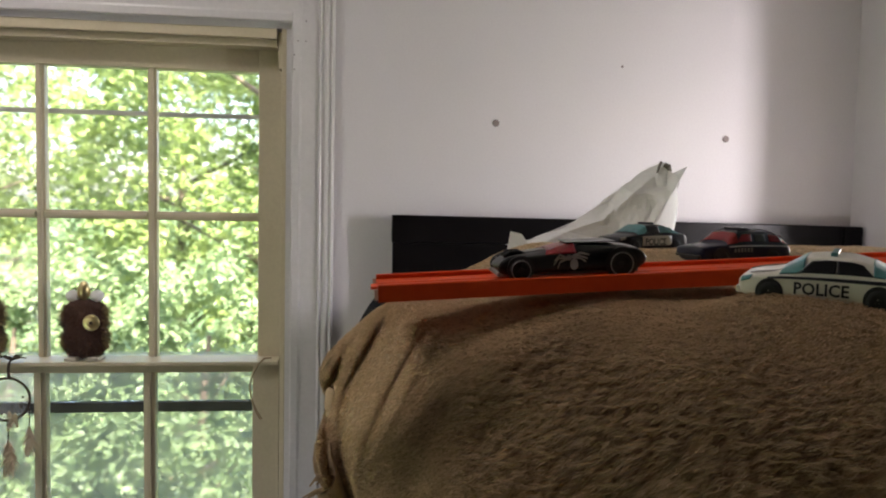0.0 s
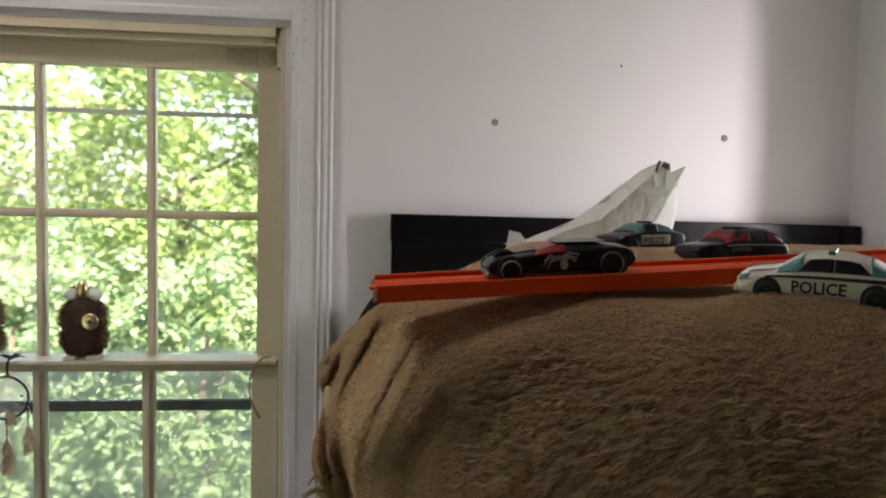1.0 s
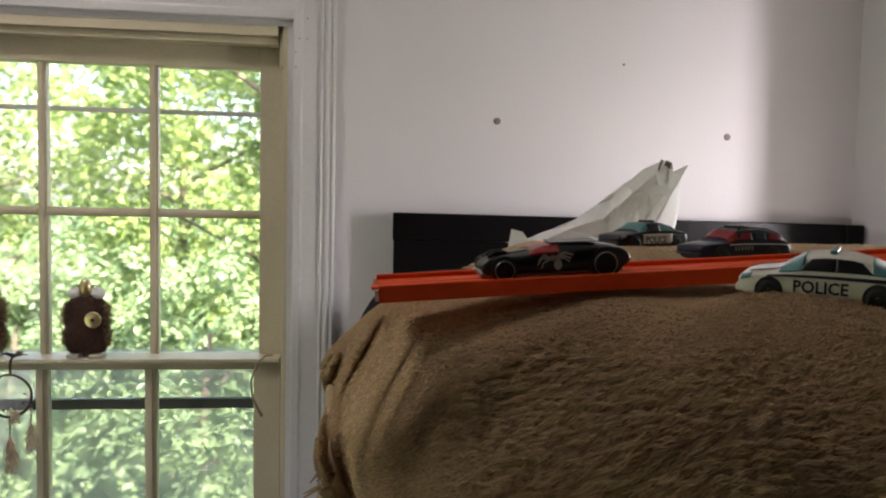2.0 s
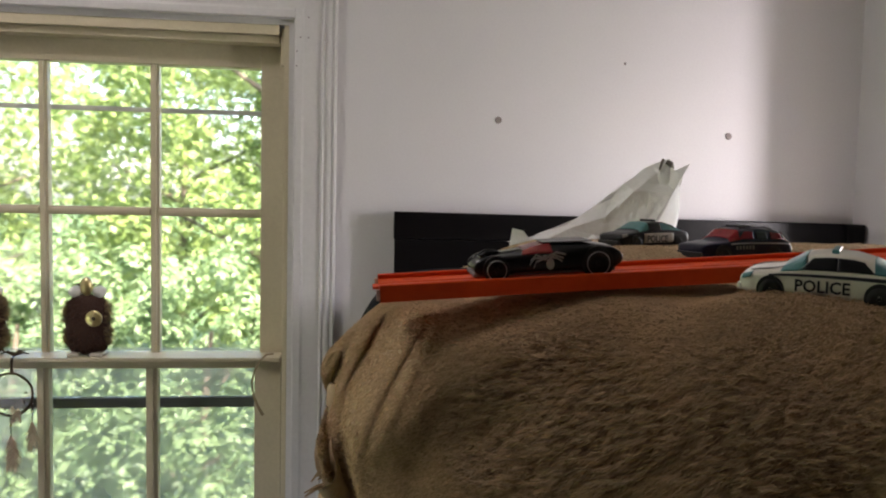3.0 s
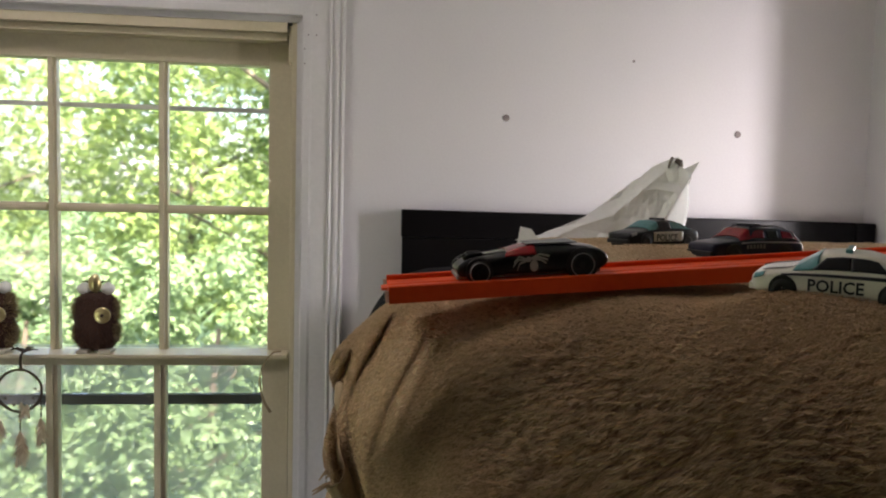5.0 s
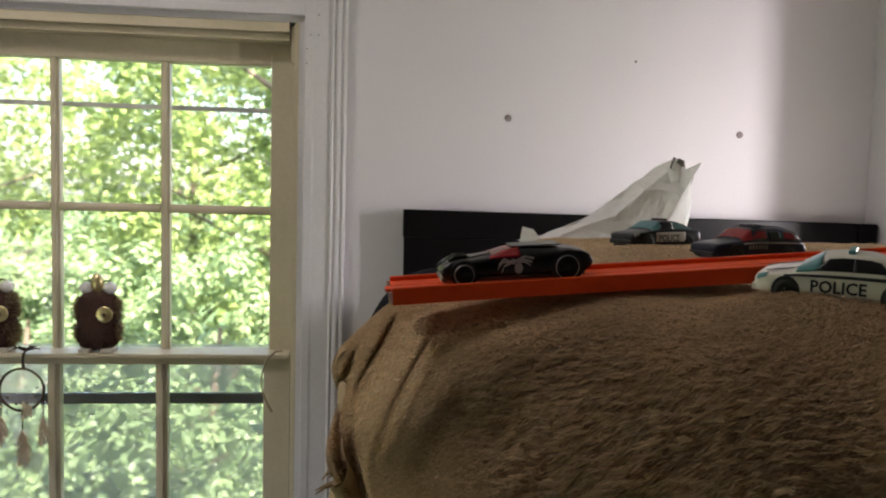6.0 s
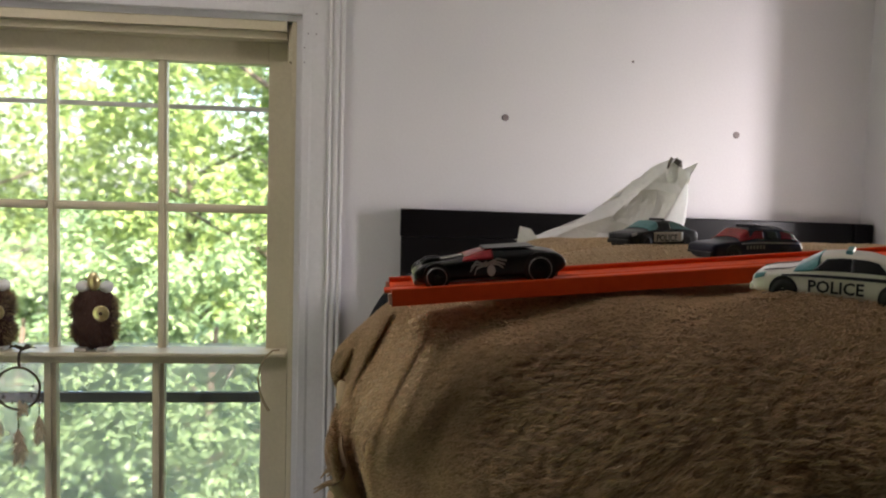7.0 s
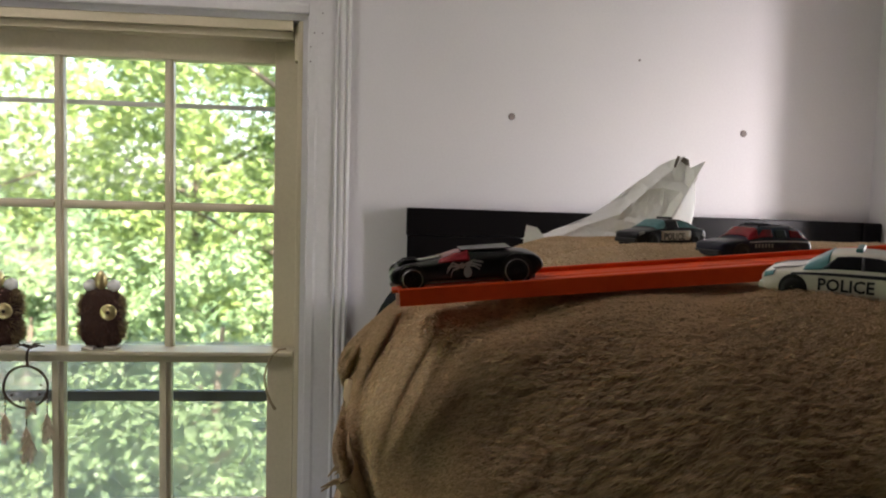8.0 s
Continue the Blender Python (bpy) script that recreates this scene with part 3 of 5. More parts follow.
def blanket_surface(a, b):
    """Points of the heaped blanket; a runs from the open side of the bed, b from the near hem."""
    ox, dx = roll(a, 0.12, 0.043)
    oy, dy = roll(b, 0.09, 0.095)
    yf = 0.198 + 0.165 * np.exp(-ox / 0.10) - 0.034 * smooth(0.17, 0.29, ox)
    y = yf + oy
    xl = -0.007 + 0.60 * 0.78 * np.maximum(y - 0.43, 0) * (1 - smooth(0.8, 1.3, y)) * 1.0
    x = xl + ox
    top = 1.5465 + 0.0115 * smooth(0.03, 0.13, x) + 0.006 * smooth(0.40, 0.55, y) * smooth(0.1, 0.2, x) + 0.0130 * smooth(0.11, 0.19, x) * (1 - smooth(0.292, 0.325, y)) + 0.0100 * np.exp(-(((y - 0.490) / 0.028) ** 2)) * smooth(0.08, 0.16, x) - 0.12 * smooth(0.72, 1.02, y) - 0.10 * smooth(0.55, 0.85, x)
    z = top - np.sqrt(dx**2 + dy**2)
    # gathered folds on the open side, and a tuck below the bulge
    side = smooth(0.01, 0.05, dx) * (1 - smooth(0.02, 0.09, dy))
    x = x + side * (0.0048 * np.sin(b * 80 + dx * 6) + 0.0012 * np.sin(b * 230 - dx * 20))
    x = x - 0.009 * np.exp(-(((dx - 0.046) / 0.020) ** 2)) + 0.009 * np.exp(-(((dx - 0.082) / 0.014) ** 2)) + 0.018 * smooth(0.075, 0.10, dx)
    y = y - 0.12 * np.maximum(0.09 - b, 0)
    lump = 0.0021 * np.sin(x * 27 + 1.3 + z * 30) * np.sin(y * 27 + z * 34) + 0.0011 * np.sin(x * 90 + z * 75 + 0.5) * np.sin(z * 60 - x * 20)
    y = y - lump * smooth(0.0, 0.05, dy)
    z = z + lump * 0.6
    # the near panel laps over a gathered roll at the open corner
    q = x + 0.0225 - 0.30 * (z - 1.5) - 7.6 * (z - 1.5) ** 2 + 0.0012 * np.sin(z * 90)
    face = smooth(0.0, 0.014, dy)
    y = y + face * (-0.022 * smooth(0.020, 0.027, q) + 0.022 * smooth(0.030, 0.11, q) + 0.007 * np.exp(-(((q - 0.0165) / 0.0055) ** 2)) + 0.0052 * np.sin(q * 620 + z * 60) * (1 - smooth(0.013, 0.021, q)) + 0.0025 * np.exp(-(((q - 0.052) / 0.008) ** 2)))
    y = y + 0.012 * face * np.exp(-(((q + 0.006) / 0.007) ** 2) - ((z - 1.484) / 0.020) ** 2)
    # a broad slanting fold, and two finer creases beside the roll
    s = x - 1.07 * (z - 1.551) - 0.0665
    y = y + face * (-0.0055 * np.exp(-((s / 0.014) ** 2)) + 0.0030 * np.exp(-(((s + 0.021) / 0.010) ** 2)) + 0.003 * np.exp(-(((s - 0.034) / 0.016) ** 2)))
    high = smooth(1.475, 1.515, z)
    y = y - face * high * (0.0020 * np.exp(-(((q - 0.0275) / 0.0024) ** 2)) + 0.0030 * np.exp(-(((q - 0.0345) / 0.0026) ** 2)) - 0.0022 * np.exp(-(((q - 0.0310) / 0.0016) ** 2)))
    # the pocket in the roll, and pleats that fan out of it
    y = y + 0.013 * face * np.exp(-(((q - 0.0095) / 0.0065) ** 2) - ((z - 1.494) / 0.017) ** 2)
    return np.stack([x, y, np.maximum(z, MZ - 0.06 - 0.2 * (x < 0.05))], -1)


def blanket():
    na, nb = 300, 260
    a = np.linspace(0, 1, na) ** 2 * 1.10
    b = np.linspace(0, 1, nb) ** 1.5 * 0.95
    A, B = np.meshgrid(a, b, indexing="ij")
    P = blanket_surface(A, B)
    me = bpy.data.meshes.new("blanket")
    faces = [(i * nb + j, (i + 1) * nb + j, (i + 1) * nb + j + 1, i * nb + j + 1) for i in range(na - 1) for j in range(nb - 1)]
    me.from_pydata([tuple(p) for p in P.reshape(-1, 3)], [], faces)
    me.materials.append(FUR_BASE)
    shade(me, True)
    ob = tagged(new("blanket", me), "thick beige faux-fur blanket heaped on the bed", "blanket")
    so = ob.modifiers.new("thickness", "SOLIDIFY")
    so.thickness, so.offset = 0.006, -1
    # pile: hairs laid along the nap
    rng = np.random.default_rng(5)
    pos = np.zeros((0, 3))
    for a0, a1, b0, b1, n in ((0.0, 0.50, 0.0, 0.34, 520000), (0.0, 0.62, 0.34, 0.75, 110000)):
        aa, bb = a0 + (a1 - a0) * rng.random(n), b0 + (b1 - b0) * rng.random(n)
        p = blanket_surface(aa, bb)
        e = 0.0015
        pa, pb = blanket_surface(aa + e, bb) - p, blanket_surface(aa, bb + e) - p
        nm = np.cross(pa, pb)
        nm /= np.linalg.norm(nm, axis=1, keepdims=True) + 1e-9
        # nap direction turns slowly over the cloth, and the pile clots into short tufts
        sw = np.array([noise.noise(Vector((u * 14, v * 14, w * 14))) for u, v, w in p])
        streak = np.array([noise.noise(Vector((u * 190 + w * 60, v * 240, w * 680 + u * 40))) for u, v, w in p]) * 1.7
        clot = np.array([noise.noise(Vector((u * 60 + 7, v * 60, w * 90))) for u, v, w in p]) * 1.4
        low = smooth(1.562, 1.515, p[:, 2])
        tuft = (streak + 0.15 * clot) * smooth(0.015, 0.07, p[:, 0]) * (0.4 + 0.6 * low)
        nap = np.stack([-0.9 + 0.35 * sw, np.full(n, -0.25), -0.25 + 0.5 * sw + 0.3 * tuft], -1)
        nap += rng.normal(size=(n, 3)) * 0.15
        nap -= nm * (nap * nm).sum(1, keepdims=True)
        nap /= np.linalg.norm(nap, axis=1, keepdims=True) + 1e-9
        ln = 0.0046 * (0.65 + 0.6 * rng.random((n, 1))) * (0.45 + 0.55 * smooth(0.02, 0.09, p[:, :1])) * (0.38 + 0.62 * low[:, None])
        p = p + nm * (0.0008 * np.maximum(tuft[:, None] + 0.5, 0))
        tip = p + ln * (nap * 0.85 + nm * np.maximum(0.36 + 0.38 * tuft[:, None], 0.12))
        pos = np.concatenate([pos, blades(p, tip, 0.00036, rng)])
    f = soup("fur", pos, 3, FUR, ob, "long beige faux fur")
    f["kind"] = "stuff"
    # frayed hem that hangs at the open side
    for k in range(26):
        x, y, z = -0.014 + 0.005 * math.sin(k * 2.1), 0.40 + 0.0025 * k, 1.456 - 0.0026 * k
        dx = -0.008 - 0.004 * math.sin(k * 1.7)
        part("tassel", tube([(x + 0.014, y, z), (x + dx * 0.4, y - 0.002, z - 0.003 + 0.002 * math.sin(k)), (x + dx, y - 0.003, z - 0.007 - 0.005 * math.sin(k * 3.1))], [0.0009, 0.0011, 0.0004], 6), FUR_BASE, ob)


blanket()


def pillow():
    bm = bmesh.new()
    bmesh.ops.create_uvsphere(bm, u_segments=40, v_segments=24, radius=1)
    for v in bm.verts:
        q = v.co
        s = lambda c: math.copysign(abs(c) ** 0.6, c)
        v.co = Vector((s(q.x) * 0.075, s(q.y) * 0.075, q.z * 0.066 * (1 - 0.3 * abs(q.x) ** 3)))
        v.co.z += 0.003 * math.sin(q.x * 9 + q.y * 7)
    ob = part("pillow", bm, PILLOW, smooth=True)
    ob.matrix_world = pose(0.069, 0.500, MZ + 0.077, 0, 0, 4)
    tagged(ob, "dark navy pillow under the fur blanket", "pillow")


pillow()

# ---- toy track ----
TRACK_AT = Vector((0.19, 0.354, 1.5712))   # the point on the blanket about which the track tips


def toy_track():
    t = empty("toy_track", Matrix.Translation(TRACK_AT), "bright orange plastic toy car track lying on the blanket", "toy track")
    w, up, down, lip = 0.0195, 0.0024, -0.0056, 0.0022
    prof = [(-w, down), (-w, up - 0.0006), (-w + 0.0005, up), (-w + lip - 0.0005, up), (-w + lip, up - 0.0006), (-w + lip, 0.0), (-0.004, 0.0), (-0.0035, -0.0004), (0.0035, -0.0004), (0.004, 0.0),
            (w - lip, 0.0), (w - lip, up - 0.0006), (w - lip + 0.0005, up), (w - 0.0005, up), (w, up - 0.0006), (w, down), (w - 0.0014, down), (w - 0.0014, -0.0014), (-w + 0.0014, -0.0014), (-w + 0.0014, down)]
    bm = bmesh.new()
    xs = [-0.1815 + 0.02 * k for k in range(27)]
    rings = []
    for x in xs:
        sag = -0.02 * max(0.0, -x - 0.12) ** 2 * 3
        rings.append([bm.verts.new((x, y, z + sag)) for y, z in prof])
    for r0, r1 in zip(rings, rings[1:]):
        for i in range(len(prof)):
            j = (i + 1) % len(prof)
            bm.faces.new((r0[i], r0[j], r1[j], r1[i]))
    bm.faces.new(rings[0][::-1])
    bm.faces.new(rings[-1])
    part("track_channel", bm, TRACK, t)
    for y in (-0.0185, 0.0185):
        part("rail_end", boxes((-0.1832, -0.1813, y - 0.0008, y + 0.0008, -0.0050, 0.0002), bevel=0.0003), TRACK_END, t, "pale worn end of the rail")
    part("connector_tongue", boxes((-0.1845, -0.178, 0.002, 0.012, -0.0030, -0.0016), bevel=0.0004), TRACK, t)
    return t


track = toy_track()

# ---- toy cars ----


def car_sections(spec):
    """Half sections of a car body: a function (x, v) -> point, v from the sill to the middle of the roof."""
    xs = np.array([s[0] for s in spec])
    cols = [np.array([s[k] for s in spec]) for k in range(1, 6)]

    def ease(x, c):
        i = int(np.clip(np.searchsorted(xs, x) - 1, 0, len(xs) - 2))
        t = (x - xs[i]) / (xs[i + 1] - xs[i])
        return c[i] + (c[i + 1] - c[i]) * t

    vs = [0.0, 0.12, 0.3, 0.48, 0.58, 0.80, 0.90, 1.0]

    def at(x, v):
        zb, w, zbelt, zroof, wr = (ease(x, c) for c in cols)
        h = zbelt - zb
        pts = [(w * 0.88, zb), (w * 0.97, zb + 0.12 * h), (w, zb + 0.45 * h), (w * 0.985, zb + 0.82 * h), (w * 0.93, zbelt), (wr, zroof - 0.10 * (zroof - zbelt) - 0.0002), (wr * 0.72, zroof - 0.0002), (0, zroof)]
        i = min(max(k for k in range(8) if vs[k] <= v + 1e-9), 6)
        t = (v - vs[i]) / (vs[i + 1] - vs[i])
        return Vector((x, -(pts[i][0] + (pts[i + 1][0] - pts[i][0]) * t), pts[i][1] + (pts[i + 1][1] - pts[i][1]) * t))
    return at, xs[0], xs[-1]


def car_body(at, x0, x1, mat, parent, label=""):
    n = 44
    vs = [0, 0.06, 0.12, 0.21, 0.3, 0.39, 0.48, 0.53, 0.58, 0.65, 0.72, 0.80, 0.85, 0.9, 0.95, 1.0]
    bm = bmesh.new()
    rings = []
    for i in range(n + 1):
        x = x0 + (x1 - x0) * i / n
        half = [at(x, v) for v in vs]
        full = half + [Vector((p.x, -p.y, p.z)) for p in half[-2::-1]]
        rings.append([bm.verts.new(p) for p in full])
    m = len(rings[0])
    for r0, r1 in zip(rings, rings[1:]):
        for k in range(m - 1):
            bm.faces.new((r0[k], r0[k + 1], r1[k + 1], r1[k]))
        bm.faces.new((r0[m - 1], r0[0], r1[0], r1[m - 1]))
    bm.faces.new(rings[0])
    bm.faces.new(rings[-1][::-1])
    bmesh.ops.smooth_vert(bm, verts=bm.verts[:], factor=0.35, use_axis_x=True, use_axis_y=True, use_axis_z=True)
    return part("body", bm, mat, parent, label, smooth=True)


def panel(name, at, corners, mat, parent, both=False, across=False, lift=0.00035, label=""):
    """A panel laid on the body, 0.3 mm proud: corners (x, v) at low rear, low front, high front, high rear. across: over the middle to the far side."""
    (xa, va), (xb, vb), (xc, vc), (xd, vd) = corners
    nx, nv = 10, 8

    def point(s, t):
        x = (xa + (xb - xa) * s) * (1 - t) + (xd + (xc - xd) * s) * t
        v = (va + (vb - va) * s) * (1 - t) + (vd + (vc - vd) * s) * t
        return at(x, v)
    for side in ((1, -1) if both else (1,)):
        bm = bmesh.new()
        grid = []
        for i in range(nx + 1):
            col = [point(i / nx, j / nv) for j in range(nv + 1)]
            if across:
                col = col + [Vector((p.x, -p.y, p.z)) for p in col[-2::-1]]
            grid.append([Vector((p.x, p.y * side, p.z)) for p in col])
        m = len(grid[0])
        mid = Vector(((xa + xb) / 2, 0, 0.006))
        vv = []
        for i in range(nx + 1):
            row = []
            for j in range(m):
                du = grid[min(i + 1, nx)][j] - grid[max(i - 1, 0)][j]
                dv = grid[i][min(j + 1, m - 1)] - grid[i][max(j - 1, 0)]
                nm = du.cross(dv)
                nm = nm.normalized() if nm.length > 1e-12 else Vector((0, 0, 1))
                if nm.dot(grid[i][j] - mid) < 0:
                    nm = -nm
                row.append(bm.verts.new(grid[i][j] + nm * lift))
            vv.append(row)
        for i in range(nx):
            for j in range(m - 1):
                bm.faces.new((vv[i][j], vv[i + 1][j], vv[i + 1][j + 1], vv[i][j + 1]))
        ob = part(name, bm, mat, parent, label, smooth=True)
        so = ob.modifiers.new("thickness", "SOLIDIFY")
        so.thickness, so.offset = 0.0002, 0
    return


def lathe(profile, segs=24):
    """A ring turned about the y axis from (radius, y) pairs."""
    bm = bmesh.new()
    rings = [[bm.verts.new((r * math.cos(2 * math.pi * k / segs), y, r * math.sin(2 * math.pi * k / segs))) for k in range(segs)] for r, y in profile]
    for r0, r1 in zip(rings, rings[1:]):
        for k in range(segs):
            bm.faces.new((r0[k], r0[(k + 1) % segs], r1[(k + 1) % segs], r1[k]))
    return bm


def wheel(parent, x, y, r, ring=CHROME, hub=TYRE):
    """One wheel: tyre, hub with spokes and a bright rim."""
    s = 1 if y > 0 else -1
    w = new("wheel")
    w.empty_display_size = 0.004
    w.parent = parent
    w.location = (x, y, r)
    h = 0.0024
    part("tyre", lathe([(r * 0.62, s * h), (r * 0.93, s * h), (r, s * h * 0.7), (r, -s * h * 0.8), (r * 0.9, -s * h), (r * 0.3, -s * h)]), TYRE, w, smooth=True)
    if ring:
        part("rim", lathe([(r * 0.90, s * (h + 0.0001)), (r * 0.88, s * (h + 0.0004)), (r * 0.83, s * (h + 0.0004)), (r * 0.815, s * (h - 0.0002))]), ring, w, smooth=True)
    bm = lathe([(0.0001, s * h * 0.9), (r * 0.2, s * h * 0.9), (r * 0.24, s * h * 0.5)], 12)
    for k in range(5):
        a = 2 * math.pi * k / 5
        bmesh.ops.create_cube(bm, size=1, matrix=Matrix.Rotation(a, 4, "Y") @ Matrix.Translation((r * 0.45, s * h * 0.55, 0)) @ Matrix.Diagonal((r * 0.6, 0.0006, r * 0.15, 1)))
    part("hub", bm, hub, w)
    part("wheel_disc", lathe([(0.0001, s * h * 0.2), (r * 0.64, s * h * 0.2)], 18), TYRE, w)
    return w


def arch(parent, x, y, z, r):
    """The rim of a wheel arch, and a dark disc painting the opening's shade."""
    s = 1 if y > 0 else -1
    bm = lathe([(r * 1.22, s * -0.0012), (r * 1.22, s * 0.00035), (r * 1.10, s * 0.0005), (r * 0.2, s * 0.0002)], 28)
    ob = part("wheel_well_shade", bm, TYRE, parent)
    ob.location = (x, y, z)


def lettering(text, parent, x, y, z, size, mat, yaw=0.0, lean=0.0):
    cu = bpy.data.curves.new("lettering", "FONT")
    cu.body, cu.size, cu.extrude, cu.align_x = text, size, 0.00012, "CENTER"
    cu.offset = size * 0.02
    cu.resolution_u = 2
    tmp = new("lettering", cu)
    me = bpy.data.meshes.new_from_object(tmp.evaluated_get(bpy.context.evaluated_depsgraph_get()))
    bpy.data.objects.remove(tmp)
    me.materials.clear()
    me.materials.append(mat)
    ob = new("lettering", me)
    ob.parent = parent
    ob.matrix_local = pose(x, y, z, 90 - lean, 0, yaw)
    return ob


# x, sill height, half width, belt height, roof height, half width of the roof
SPORTS = [(0.0040, 0.0060, 0.0060, 0.0070, 0.0074, 0.0035), (0.0055, 0.0042, 0.0098, 0.0085, 0.0090, 0.0062), (0.0090, 0.0033, 0.0130, 0.0112, 0.0118, 0.0085), (0.014, 0.0032, 0.0142, 0.0128, 0.0138, 0.0092),
          (0.022, 0.0030, 0.0138, 0.0132, 0.0147, 0.0090), (0.030, 0.0030, 0.0134, 0.0136, 0.0160, 0.0088), (0.036, 0.0030, 0.0134, 0.0140, 0.0182, 0.0084), (0.042, 0.0030, 0.0136, 0.0145, 0.0195, 0.0086),
          (0.052, 0.0030, 0.0140, 0.0154, 0.0192, 0.0090), (0.060, 0.0030, 0.0146, 0.0166, 0.0188, 0.0095), (0.066, 0.0030, 0.0146, 0.0164, 0.0177, 0.0095), (0.072, 0.0036, 0.0140, 0.0156, 0.0166, 0.0090), (0.0755, 0.0050, 0.0128, 0.0134, 0.0142, 0.0084), (0.0772, 0.0070, 0.0115, 0.0104, 0.0110, 0.0078)]
SEDAN = [(0.0, 0.0060, 0.0100, 0.0098, 0.0104, 0.0070), (0.002, 0.0035, 0.0128, 0.0112, 0.0120, 0.0085), (0.008, 0.0030, 0.0142, 0.0126, 0.0136, 0.0095), (0.016, 0.0028, 0.0146, 0.0134, 0.0146, 0.0100),
         (0.0190, 0.0028, 0.0146, 0.0138, 0.0152, 0.0105), (0.0305, 0.0028, 0.0147, 0.0144, 0.0216, 0.0102), (0.039, 0.0028, 0.0148, 0.0146, 0.0224, 0.0104), (0.050, 0.0028, 0.0148, 0.0147, 0.0221, 0.0104),
         (0.0565, 0.0028, 0.0147, 0.0147, 0.0205, 0.0102), (0.066, 0.0028, 0.0146, 0.0147, 0.0158, 0.0105), (0.073, 0.0030, 0.0142, 0.0144, 0.0152, 0.0100), (0.0768, 0.0050, 0.0125, 0.0125, 0.0132, 0.0090), (0.078, 0.0070, 0.0110, 0.0110, 0.0114, 0.0080)]
WAGON = [(0.0, 0.0065, 0.0110, 0.0112, 0.0118, 0.0080), (0.002, 0.0040, 0.0135, 0.0130, 0.0138, 0.0095), (0.010, 0.0034, 0.0148, 0.0144, 0.0152, 0.0105), (0.021, 0.0034, 0.0150, 0.0152, 0.0162, 0.0110),
         (0.031, 0.0034, 0.0150, 0.0158, 0.0238, 0.0112), (0.037, 0.0034, 0.0150, 0.0160, 0.0248, 0.0114), (0.056, 0.0034, 0.0150, 0.0160, 0.0246, 0.0114), (0.068, 0.0034, 0.0148, 0.0158, 0.0232, 0.0110),
         (0.0745, 0.0036, 0.0145, 0.0152, 0.0166, 0.0108), (0.078, 0.0060, 0.0130, 0.0130, 0.0136, 0.0100)]


def lowered(z):
    return z if z < 0.0053 else 0.0053 + (z - 0.0053) * 0.79


